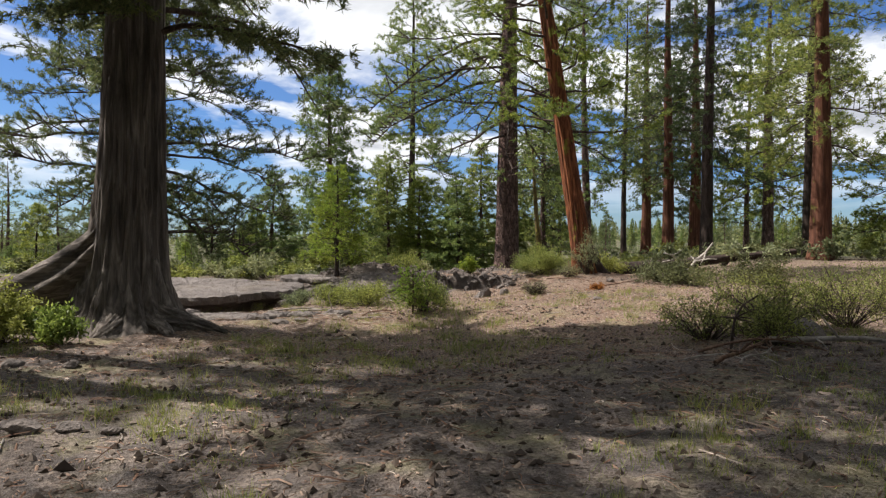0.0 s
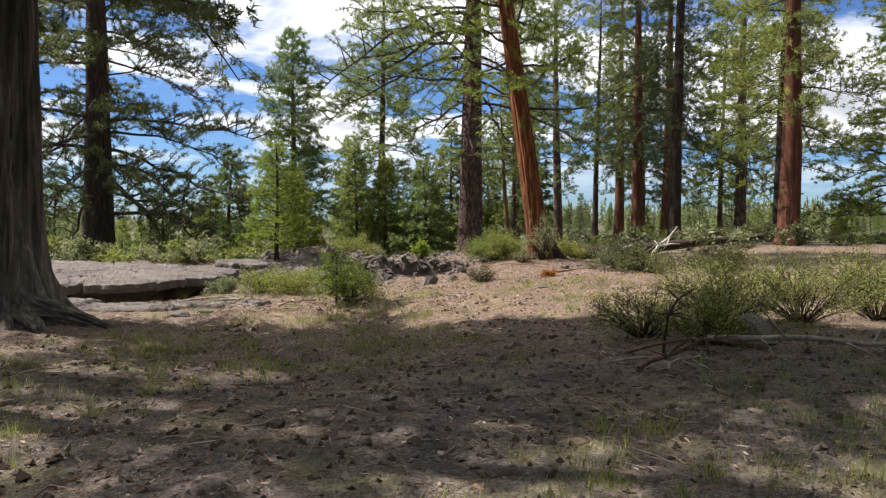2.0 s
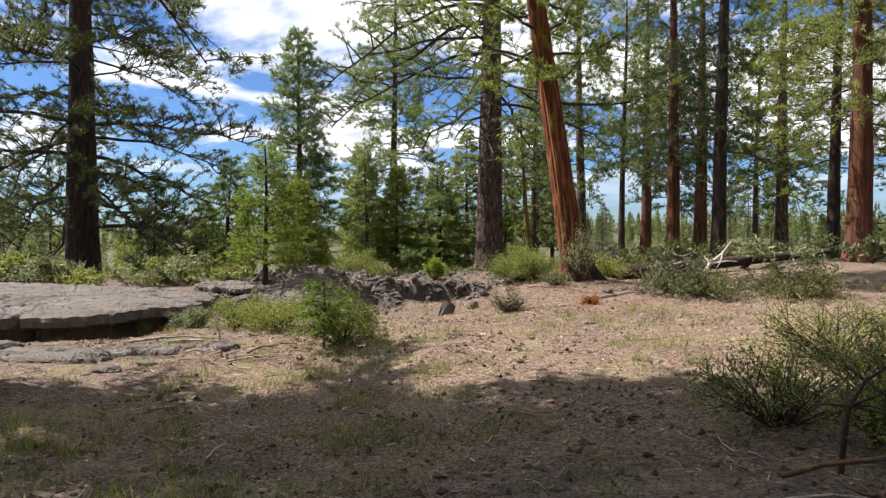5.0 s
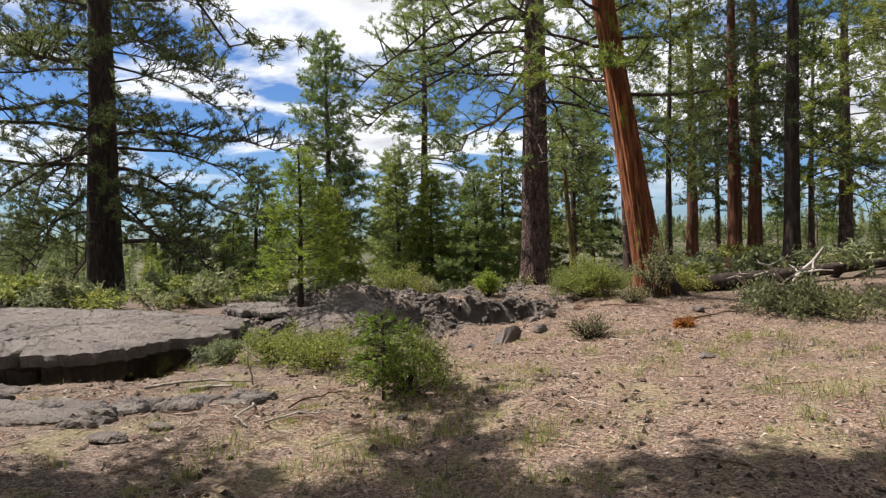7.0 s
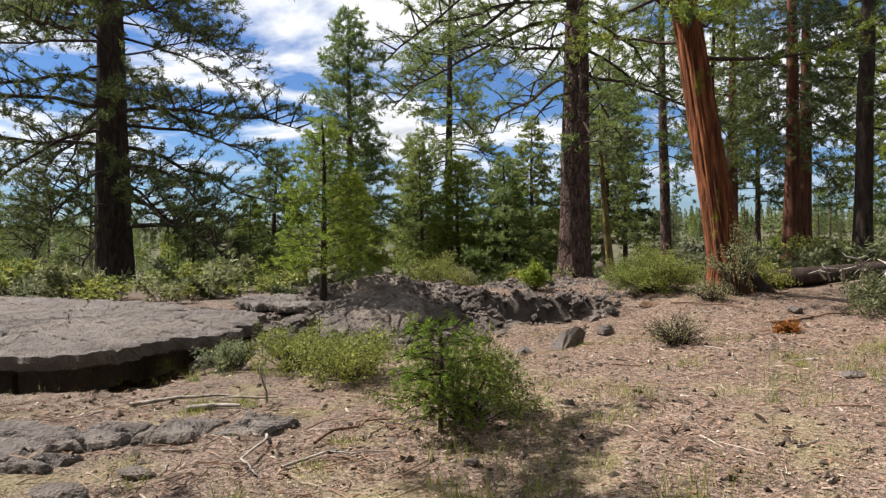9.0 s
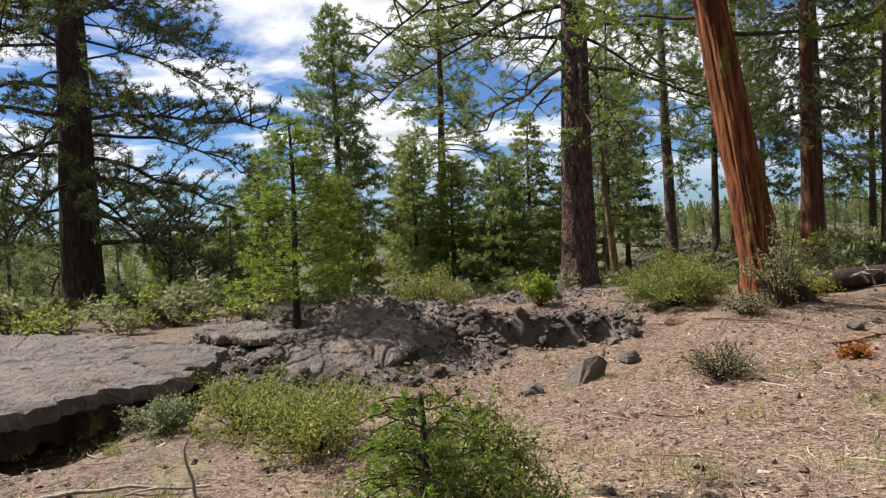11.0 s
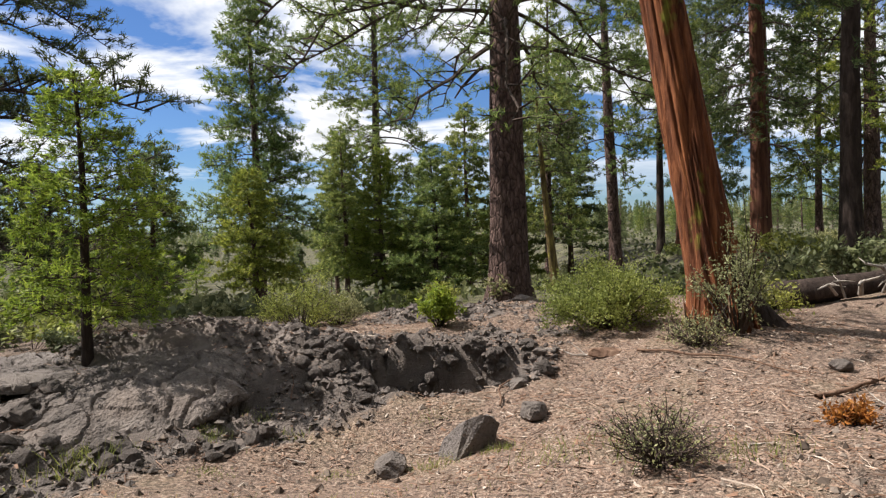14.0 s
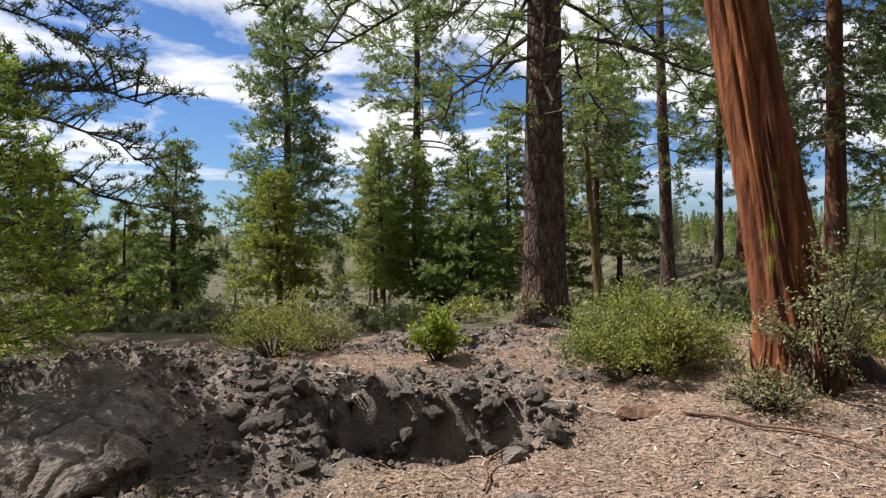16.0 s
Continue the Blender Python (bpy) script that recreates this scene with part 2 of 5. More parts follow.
def sheet(name, verts, faces, mat, smooth=False):
    """A mesh from arrays: verts (n, 3); faces (m, 3) or (m, 4), or a list of both."""
    me = bpy.data.meshes.new(name)
    groups = [np.asarray(f, dtype=np.int32) for f in (faces if isinstance(faces, list) else [faces])]
    verts = np.asarray(verts, dtype=np.float32)
    me.vertices.add(len(verts))
    me.vertices.foreach_set("co", verts.ravel())
    loops = np.concatenate([g.ravel() for g in groups])
    sizes = np.concatenate([np.full(len(g), g.shape[1], dtype=np.int32) for g in groups])
    me.loops.add(len(loops))
    me.loops.foreach_set("vertex_index", loops)
    me.polygons.add(len(sizes))
    me.polygons.foreach_set("loop_start", np.concatenate([[0], np.cumsum(sizes)[:-1]]).astype(np.int32))
    me.polygons.foreach_set("loop_total", sizes)
    me.polygons.foreach_set("use_smooth", np.full(len(sizes), smooth))
    me.update(calc_edges=True)
    me.validate()
    me.materials.append(mat)
    return me


def part(name, mesh, parent, label=""):
    ob = new(name, mesh)
    ob.parent = parent
    return tagged(ob, label) if label else ob


def thing(name, x, y, z, label, category, group="", turn=0.0, scale=1.0, kind=""):
    ob = new(name)
    ob.empty_display_size = 0.1
    ob.matrix_basis = pose(x, y, z, 0, 0, turn) @ Matrix.Diagonal((scale, scale, scale, 1))
    return tagged(ob, label, category, group, kind)


def hash2(i, j, s):
    v = np.sin(i * 127.1 + j * 311.7 + s * 74.7) * 43758.5453
    return v - np.floor(v)


def vnoise(x, y, s=0):
    """Value noise in the plane, 0 to 1."""
    i, j = np.floor(x), np.floor(y)
    u, v = x - i, y - j
    u, v = u * u * (3 - 2 * u), v * v * (3 - 2 * v)
    a, b = hash2(i, j, s), hash2(i + 1, j, s)
    c, d = hash2(i, j + 1, s), hash2(i + 1, j + 1, s)
    return (a * (1 - u) + b * u) * (1 - v) + (c * (1 - u) + d * u) * v


def fbm(x, y, octaves=4, s=0):
    t, amp, tot = 0.0, 1.0, 0.0
    for k in range(octaves):
        t = t + amp * vnoise(x * 2 ** k + 17 * k, y * 2 ** k - 9 * k, s + k)
        tot += amp
        amp *= 0.5
    return t / tot


def step(a, b, v):
    t = np.clip((v - a) / (b - a), 0, 1)
    return t * t * (3 - 2 * t)


def bell(x, y, cx, cy, sx, sy):
    return np.exp(-((x - cx) / sx) ** 2 - ((y - cy) / sy) ** 2)


CRACKS = np.stack([rng.uniform(-6, 3, 90), rng.uniform(17.5, 24.5, 90)], 1)


def lava_mask(x, y):
    wob = (fbm(x * 1.1, y * 1.1, 3, 5) - 0.5) * 1.6
    a = 1.25 - np.hypot((x + 2.3) / 2.3, (y - 20.5) / 1.75) + wob * 0.45
    b = 1.2 - np.hypot((x - 0.3) / 1.8, (y - 20.95) / 1.1) + wob * 0.45
    c = 1.1 - np.hypot((x + 3.1) / 1.7, (y - 18.35) / 1.4) + wob * 0.3
    d = 0.82 - np.hypot((x - 0.6) / 2.9, (y - 23.8) / 2.0) + wob * 1.2
    return np.clip(np.maximum.reduce([a, b, c, d]) * 2.5, 0, 1)


def height(x, y):
    """The lie of the land."""
    x, y = np.asarray(x, dtype=float), np.asarray(y, dtype=float)
    z = 0.035 * np.clip(x, 0, 6) * step(3, 9, y)
    z = z + 0.55 * step(5.5, 14, x) * step(9, 24, y)
    z = z - 0.14 * bell(x, y, 0.5, 10, 4, 3.5)
    z = z - 0.38 * bell(x, y, -6.2, 16.0, 3.6, 2.6)
    z = z + 0.62 * bell(x, y, -2.3, 20.9, 1.9, 1.5)
    z = z + 0.28 * bell(x, y, 1.5, 23.6, 3.2, 2.0)
    z = z + 0.25 * bell(x, y, 4.4, 20.6, 1.6, 1.6)
    z = z - 0.40 * bell(x, y, -0.1, 18.5, 1.9, 1.25)
    z = z - (0.7 + 0.3 * step(-4, -12, x)) * step(25.5, 31, y) * (1 - 0.75 * step(6, 12, x))
    z = z - 2.6 * step(33, 56, y) * (1 - 0.75 * step(0, 14, x))
    z = z + 1.2 * step(80, 400, y)
    near = 1 - step(30, 60, np.hypot(x, y - 14))
    z = z + near * ((fbm(x * 0.9, y * 0.9, 3, 2) - 0.5) * 0.14 + (fbm(x * 4, y * 4, 3, 9) - 0.5) * 0.05)
    z = z + (1 - near) * (fbm(x * 0.09, y * 0.09, 4, 3) - 0.5) * 0.8
    return z


def relief(x, y):
    """height() with the broken lava: cracks, blisters and the sunken pit."""
    z = height(x, y)
    m = lava_mask(x, y)
    rough = fbm(x * 3.2, y * 3.2, 4, 21) - 0.5
    ridge = 1 - np.abs(2 * fbm(x * 2.0, y * 2.0, 4, 31) - 1)
    z = z + m * (rough * 0.26 + (ridge - 0.75) * 0.16 + (fbm(x * 8, y * 8, 2, 55) - 0.5) * 0.10)
    d = np.hypot(x[..., None] - CRACKS[:, 0], y[..., None] - CRACKS[:, 1])
    d.sort(axis=-1)
    z = z - m * 0.10 * (1 - step(0.0, 0.14, d[..., 1] - d[..., 0] + rough * 0.1))
    wob = (fbm(x * 2.3, y * 2.3, 3, 44) - 0.5)
    pit = np.hypot((x - 0.72 + 0.25 * (y - 20.3)) / 0.98, (y - 20.25) / 0.46) + wob * 0.6
    z = z - 1.1 * (1 - step(0.78, 1.0, pit)) + 0.22 * step(0.95, 1.1, pit) * (1 - step(1.1, 1.9, pit)) * step(20.0, 20.5, y)
    fis = np.abs((y - 19.35) - 0.12 * (x + 2.6) + wob * 0.7)
    z = z - 0.28 * (1 - step(0.05, 0.22, fis)) * step(-4.2, -3.6, x) * (1 - step(-1.4, -0.8, x))
    z = z - 0.42 * step(-3.9, -4.5, x) * step(15.25, 15.7, y + wob * 0.5) * (1 - step(17.2, 18.2, y)) * step(-14, -11, x)
    gap = np.hypot((x + 4.0 + 0.35 * (y - 17.6)) / 0.34, (y - 17.7) / 1.3) + wob * 0.3
    z = z - 0.35 * (1 - step(0.6, 1.1, gap))
    return z


def h(x, y):
    return float(height(x, y))


# ---------------------------------------------------------------- ground: one sheet to the horizon
def lines(lo, hi, cell, far):
    mid = list(np.arange(lo, hi, cell))
    out, s, v = [], cell, mid[-1]
    while v < far:
        s *= 1.16
        v += s
        out.append(v)
    back, s, v = [], cell, mid[0]
    while v > -far:
        s *= 1.16
        v -= s
        back.append(v)
    return np.array(back[::-1] + mid + out)


gx, gy = lines(-9.0, 7.0, 0.08, 1500), lines(3.0, 25.5, 0.078, 1500)
GX, GY = np.meshgrid(gx, gy)
GZ = np.empty_like(GX)
for r in range(len(gy)):
    GZ[r] = relief(GX[r], GY[r])
nx, ny = len(gx), len(gy)
idx = np.arange(nx * ny).reshape(ny, nx)
quads = np.stack([idx[:-1, :-1], idx[:-1, 1:], idx[1:, 1:], idx[1:, :-1]], -1).reshape(-1, 4)
ground_mesh = sheet("ground", np.stack([GX, GY, GZ], -1).reshape(-1, 3), quads, GROUND, True)
for name, val in (
    ("lava", lava_mask(GX, GY)),
    # litter fades out on the near ground, where the dark soil colour deepens the shade
    ("litter", 0.02 + 0.98 * step(7, 11, GY) * (0.55 + 0.45 * step(-4.5, 0.0, GX))),
    ("grassy", 1 - 0.75 * step(15, 17, GY)),
    ("far", step(25, 31, GY + np.abs(GX - 2) * 0.25)),
):
    at = ground_mesh.attributes.new(name, "FLOAT", "POINT")
    at.data.foreach_set("value", val.astype(np.float32).ravel())
tagged(new("ground", ground_mesh), "dry volcanic soil littered with bark chips, needles and broken lava", "ground", kind="structure")


# ---------------------------------------------------------------- tubes, rocks, needles
def tube(points, radii, sides=8, bumps=0.0, seed=0):
    """Rings along a line of points; returns verts and quads."""
    pts, radii = np.asarray(points, float), np.asarray(radii, float)
    n = len(pts)
    tan = np.gradient(pts, axis=0)
    tan /= np.linalg.norm(tan, axis=1)[:, None] + 1e-9
    ref = np.where(np.abs(tan[:, 2:3]) > 0.9, np.array([[1.0, 0, 0]]), np.array([[0, 0, 1.0]]))
    u = np.cross(tan, ref)
    u /= np.linalg.norm(u, axis=1)[:, None] + 1e-9
    for k in range(1, n):
        if (u[k] * u[k - 1]).sum() < 0:
            u[k] = -u[k]
    v = np.cross(tan, u)
    ang = np.linspace(0, 2 * np.pi, sides, endpoint=False)
    rr = radii[:, None] * np.ones(sides)
    if bumps:
        rr = rr * (1 + bumps * (fbm(np.cos(ang)[None] * 2.5 + seed * 3.1 + np.arange(n)[:, None] * 0.35, np.sin(ang)[None] * 2.5 + np.arange(n)[:, None] * 0.2, 3, seed) - 0.5) * 2)
    ring = pts[:, None] + u[:, None] * (np.cos(ang)[None, :, None] * rr[..., None]) + v[:, None] * (np.sin(ang)[None, :, None] * rr[..., None])
    i = np.arange(n * sides).reshape(n, sides)
    j = np.roll(i, -1, axis=1)
    q = np.stack([i[:-1], j[:-1], j[1:], i[1:]], -1).reshape(-1, 4)
    return ring.reshape(-1, 3), q


class Pile:
    """Collects pieces of geometry into one mesh."""

    def __init__(self):
        self.v, self.q, self.n = [], {3: [], 4: []}, 0

    def add(self, verts, faces):
        faces = np.asarray(faces)
        self.v.append(np.asarray(verts, float))
        self.q[faces.shape[1]].append(faces + self.n)
        self.n += len(verts)

    def mesh(self, name, mat, smooth=False):
        return sheet(name, np.concatenate(self.v), [np.concatenate(f) for f in self.q.values() if f], mat, smooth)


def unit(v):
    return v / (np.linalg.norm(v, axis=-1, keepdims=True) + 1e-9)


def needles(centres, axes, count, length, width, spread, r):
    """Bursts of thin needles: round each centre, count needles that lean out of its axis."""
    n = len(centres)
    c = np.repeat(centres, count, 0) + r.normal(0, 0.22 * length, (n * count, 3))
    d = unit(np.repeat(axes, count, 0) + r.normal(0, spread, (n * count, 3)))
    side = unit(np.cross(d, r.normal(0, 1, (n * count, 3))))
    ln = length * r.uniform(0.5, 1.05, (n * count, 1))
    w = width * r.uniform(0.7, 1.3, (n * count, 1))
    back = c - d * ln * 0.12
    v = np.stack([back - side * w, back + side * w, c + d * ln], 1).reshape(-1, 3)
    return v, np.arange(n * count * 3).reshape(-1, 3)


def leaves(centres, size, r, up=0.3, long=1.8):
    """Small diamond leaves, folded a little along the middle."""
    n = len(centres)
    d = unit(r.normal(0, 1, (n, 3)) + np.array([0, 0, up]))
    side = unit(np.cross(d, r.normal(0, 1, (n, 3))))
    nor = np.cross(d, side)
    s = size * r.uniform(0.6, 1.3, (n, 1))
    v = np.stack([centres, centres + d * s * 0.5 * long + side * s * 0.5 + nor * s * 0.12, centres + d * s * long, centres + d * s * 0.5 * long - side * s * 0.5 + nor * s * 0.12], 1).reshape(-1, 3)
    b = np.arange(n)[:, None] * 4
    return v, np.concatenate([b + [0, 1, 2], b + [0, 2, 3]])


def trunk_line(tall, lean=(0, 0), bend=0.15, steps=24, r=rng):
    t = np.linspace(0, 1, steps)
    p1, p2 = r.uniform(0, 6, 2)
    x = lean[0] * tall * t + bend * np.sin(t * 4 + p1) * t
    y = lean[1] * tall * t + bend * np.sin(t * 3.3 + p2) * t
    return np.stack([x, y, t * tall - 0.25 * (1 - t)], 1)


def at_height(line, z):
    return np.array([np.interp(z, line[:, 2], line[:, k]) for k in range(3)])


def conifer(r, tall, radius, crown_base, reach, style, limbs, detail, lean=(0, 0), sides=16, flare=0.5, twist=1.0, far=False, bend=0.15, droop=1.0, extra=()):
    """Trunk, limbs, twigs and the seats of the needle tufts of one conifer at the origin.
    style: pine (long bare limbs with round tufts), spire (a pine that tapers to a point), cedar (drooping sprays), fir (dense cone).
    extra: single long limbs (height, bearing, length, rise, sag)."""
    line = trunk_line(tall, lean, bend, 30 if sides > 12 else 12, r)
    t = np.linspace(0, 1, len(line))
    rad = radius * (1 - t) ** 0.8 + 0.015
    rad *= 1 + flare * np.exp(-t * tall / 0.45)
    wood, sticks, twigs = Pile(), [], Pile()
    wood.add(*tube(line, rad, sides, 0.12 if sides > 12 else 0.0, int(r.integers(50))))
    cs, ax = [], []
    up = np.array([0, 0, 1.0])
    n_limb = 9
    s = np.linspace(0, 1, n_limb)[:, None]
    for k in range(limbs + len(extra)):
        f = (k + r.uniform(0, 1)) / limbs
        z = crown_base + (tall * 0.985 - crown_base) * min(f, 1.0) ** 0.85
        a = k * 2.39996 + r.normal(0, 0.35)
        top = (z - crown_base) / (tall - crown_base)
        if style == "fir":
            ln, rise, sag = reach * (1 - top) ** 0.8 * r.uniform(0.75, 1.1) + 0.12, 0.12, 0.22
        elif style == "spire":
            ln, rise, sag = reach * (1 - top) ** 0.62 * r.uniform(0.55, 1.1) + 0.2, 0.20, 0.50
        elif style == "cedar":
            ln, rise, sag = reach * (1 - top ** 1.6) * r.uniform(0.5, 1.1) + 0.25, 0.16, 0.50
        else:
            ln, rise, sag = reach * (1 - top ** 2.2) * r.uniform(0.45, 1.1) + 0.3, -0.02 + 0.5 * top, 0.62
        rise, sag = rise + r.normal(0, 0.14), sag * r.uniform(0.6, 1.5) * droop * (1 - 1.25 * top)
        if k >= limbs:
            z, a, ln, rise, sag = extra[k - limbs]
            top = 0.0
        base = at_height(line, z)
        out = np.array([math.cos(a), math.sin(a), 0.0])
        wig = np.cumsum(r.normal(0, 0.045 * twist, (n_limb, 3)), 0) * ln * s
        limb = base + out * ln * s + up * ln * (rise * s - sag * s ** 2 + 0.16 * s ** 4) + wig
        thick = max(0.008, min(radius * 0.24, 0.0125 * ln + 0.010) * (1 - 0.5 * top))
        sticks.append(Pile())
        sticks[-1].add(*tube(limb[::4] if far else limb, np.linspace(thick, thick * 0.22, 3 if far else n_limb), 3 if far else 5))
        sub = max(2, int(detail * ln / reach + 2))
        start = 0.10 if style == "fir" else 0.18 if style in ("spire", "cedar") else 0.26
        for j in range(sub):
            g = start + (1 - start) * ((j + r.uniform(0, 1)) / sub) ** (0.85 if style == "pine" else 1.0)
            p = np.array([np.interp(g, s[:, 0], limb[:, q]) for q in range(3)])
            turn = a + (1 if j % 2 else -1) * r.uniform(0.4, 1.15)
            l2 = ln * (0.16 + 0.32 * (1 - g)) * r.uniform(0.7, 1.3) + 0.12
            if style != "fir":
                l2 = min(l2, 1.25)
            d2 = np.array([math.cos(turn), math.sin(turn), r.normal(0.0, 0.2) if style == "fir" else r.normal(0.12, 0.42) if style in ("pine", "spire") else r.normal(-0.35, 0.4)])
            end = p + d2 * l2
            mid = (p + end) / 2 + up * l2 * 0.1
            if not far:
                twigs.add(*tube([p, mid, end], [thick * 0.35 + 0.003, thick * 0.25 + 0.002, 0.003], 3))
            gap = 0.15 if style == "fir" else 0.24 if style in ("pine", "spire") else 0.17
            tufts = 3 if far else max(2, int(l2 / gap))
            for q in np.linspace(0.42, 1, tufts):
                cs.append(p + (end - p) * q + up * l2 * 0.4 * q * (1 - q) + r.normal(0, 0.035, 3))
                ax.append(d2 + np.array([0, 0, 0.35 if style != "cedar" else -0.25]))
        cs.append(limb[-1])
        ax.append(out + up * 0.4)
    cs, ax = np.array(cs), unit(np.array(ax))
    return wood, sticks, twigs, cs, ax


def limbs_of(sticks, twigs, ob):
    """Each limb is a part of its own; the fine twigs, past counting, are one."""
    for p in sticks:
        part("limb", p.mesh("limb", TWIG), ob)
    tagged(part("branching", twigs.mesh("branching", TWIG), ob), kind="stuff")


def merged(piles):
    out = Pile()
    for p in piles:
        for v, f in ((p.v, p.q),):
            out.v += v
            for k in f:
                out.q[k] += [q + out.n for q in f[k]]
            out.n += p.n
    return out


def tree(name, x, y, tall, radius, crown_base, reach, style, limbs, detail, bark_mat, leaf_mat, label, seed, tuft=None, lean=(0, 0), group="", sides=16, flare=0.5, bend=0.15, sink=0.0, droop=1.0, extra=()):
    r = np.random.default_rng(seed)
    wood, sticks, twigs, cs, ax = conifer(r, tall, radius, crown_base, reach, style, limbs, int(detail * 1.9), lean, sides, flare, bend=bend, droop=droop, extra=extra)
    away = math.hypot(x, y - 14)
    if tuft is None:
        wide = 1.0 if style in ("pine", "spire") else 0.75
        tuft = (14, 0.20 * wide, 0.016, 0.9) if away < 24 else (11, wide * (0.16 + 0.0026 * away), 0.010 + 0.0005 * away, 0.9)
    crown = Pile()
    crown.add(*needles(cs, ax, *tuft, r))
    ob = thing(name, x, y, h(x, y) - sink, label, "tree", group)
    part("trunk", wood.mesh("trunk", bark_mat, True), ob)
    limbs_of(sticks, twigs, ob)
    part("crown", crown.mesh("crown", leaf_mat), ob)
    return ob


# ---------------------------------------------------------------- the large trees
tree("ponderosa_pine", -13.9, 31.3, 24.0, 0.64, 2.6, 6.4, "pine", 130, 15, BARK_DARK, NEEDLE_DARK, "tall dark-barked pine with long drooping limbs behind the lava slab", 11, (18, 0.22, 0.016, 1.0), sides=24, droop=1.05)
tree("pine_tree", -8.3, 45.5, 16.2, 0.27, 3.6, 3.1, "spire", 120, 9, BARK_PINE, NEEDLE_PINE, "slender pointed pine with a brown bare lower trunk", 12)
tree("pine_tree", -3.6, 57, 27, 0.36, 6.0, 4.2, "pine", 100, 9, BARK_DARK, NEEDLE_PINE, "tall pine with long drooping light green limbs", 13, droop=1.1)
tree("ponderosa_pine", 2.7, 32.5, 25, 0.57, 7.0, 5.6, "pine", 84, 9, BARK_PINE, NEEDLE_PINE, "thick-trunked pine with plated purplish brown bark", 14, (17, 0.21, 0.014, 1.0), sides=28, flare=0.45, droop=1.1, extra=((10.8, 3.3, 7.0, 0.05, 0.75), (9.6, 3.0, 6.2, 0.02, 0.62), (11.5, 3.7, 6.6, 0.08, 0.8), (10.2, 3.45, 5.2, 0.1, 0.5), (8.6, 0.2, 4.5, -0.2, 0.5)))
tree("leaning_tree", 5.6, 41.8, 9.5, 0.19, 5.0, 2.2, "cedar", 34, 5, BARK_YELLOW, NEEDLE_DARK, "thin leaning tree with yellow lichen on its bark", 15, lean=(-0.10, 0))
tree("pine_tree", 9.0, 45, 21, 0.30, 4.8, 2.3, "pine", 72, 7, BARK_PINE, NEEDLE_PINE, "tall straight pine with a brown trunk", 16, lean=(-0.03, 0))
tree("pine_tree", 11.8, 47, 18, 0.19, 5.5, 2.4, "pine", 60, 6, BARK_DARK, NEEDLE_PINE, "thin dark-trunked pine in the meadow", 17)
tree("cedar_tree", 14.8, 52.3, 20, 0.40, 5.0, 2.3, "cedar", 72, 6, BARK_RED_FAR, NEEDLE_PINE, "reddish-trunked cedar with green foliage", 18)
tree("cedar_tree", 10.9, 34.2, 18, 0.29, 3.6, 2.3, "cedar", 64, 7, BARK_RED_FAR, NEEDLE_DARK, "cedar with a patchy brown trunk and dead lower twigs", 19)
tree("cedar_tree", 15.8, 44.5, 20, 0.40, 5.0, 2.2, "cedar", 72, 7, BARK_RED_FAR, NEEDLE_DARK, "straight cedar with a reddish fibrous trunk", 20)
tree("pine_tree", 11.3, 30, 20, 0.27, 4.2, 1.9, "pine", 72, 7, BARK_DARK, NEEDLE_DARK, "dark-trunked pine beside the fallen log", 21)
tree("pine_tree", 19.4, 42, 18, 0.36, 3.0, 3.6, "pine", 80, 8, BARK_PINE, NEEDLE_CEDAR, "pine with yellow-green foliage down to its lower trunk", 22)
tree("pine_tree", 17.0, 32.5, 17, 0.25, 3.6, 2.1, "pine", 66, 7, BARK_DARK, NEEDLE_PINE, "dark thin pine standing among brush", 23)
tree("cedar_tree", 13.6, 25, 17, 0.37, 4.0, 2.2, "pine", 66, 8, BARK_RED_FAR, NEEDLE_PINE, "red-barked tree with a kinked upper trunk", 24, bend=0.3)
tree("pine_tree", 18.6, 26.5, 11, 0.2, 0.8, 3.0, "fir", 90, 7, BARK_DARK, NEEDLE_CEDAR, "dense conical yellow-green conifer", 25)
tree("pine_tree", 8.0, 60, 16, 0.22, 4, 3.0, "pine", 60, 6, BARK_PINE, NEEDLE_PINE, "tall pine standing farther off", 26)

# young bright conifer at the slab's corner
tree("young_fir", -3.3, 20.2, 3.25, 0.05, 0.34, 0.95, "fir", 60, 8, BARK_DARK, NEEDLE_YOUNG, "bright green young fir beside the lava slab", 31, (15, 0.085, 0.0072, 0.8), sides=8, flare=0.2, bend=0.04)
# unseen high-crowned pines west of the clearing, added so their shade falls across it
tree("ponderosa_pine", -12.0, 10.2, 20.0, 0.34, 11.0, 2.9, "pine", 30, 5, BARK_PINE, NEEDLE_PINE, "unseen tall high-crowned pine, added to shade the clearing", 38, (9, 0.26, 0.03, 1.3), sides=12)
tree("ponderosa_pine", -7.3, 7.7, 18.5, 0.30, 11.5, 2.6, "pine", 27, 4, BARK_PINE, NEEDLE_PINE, "unseen tall high-crowned pine, added to shade the clearing", 39, (9, 0.26, 0.03, 1.3), sides=12)
tree("ponderosa_pine", -7.2, 4.4, 18.0, 0.30, 10.5, 2.7, "pine", 60, 5, BARK_PINE, NEEDLE_PINE, "unseen tall high-crowned pine, added to shade the clearing", 40, (9, 0.26, 0.03, 1.3), sides=12)
tree("ponderosa_pine", -8.9, 9.3, 20.5, 0.32, 11.0, 2.6, "pine", 26, 4, BARK_PINE, NEEDLE_PINE, "unseen tall high-crowned pine, added to shade the clearing", 42, (9, 0.26, 0.03, 1.3), sides=12)
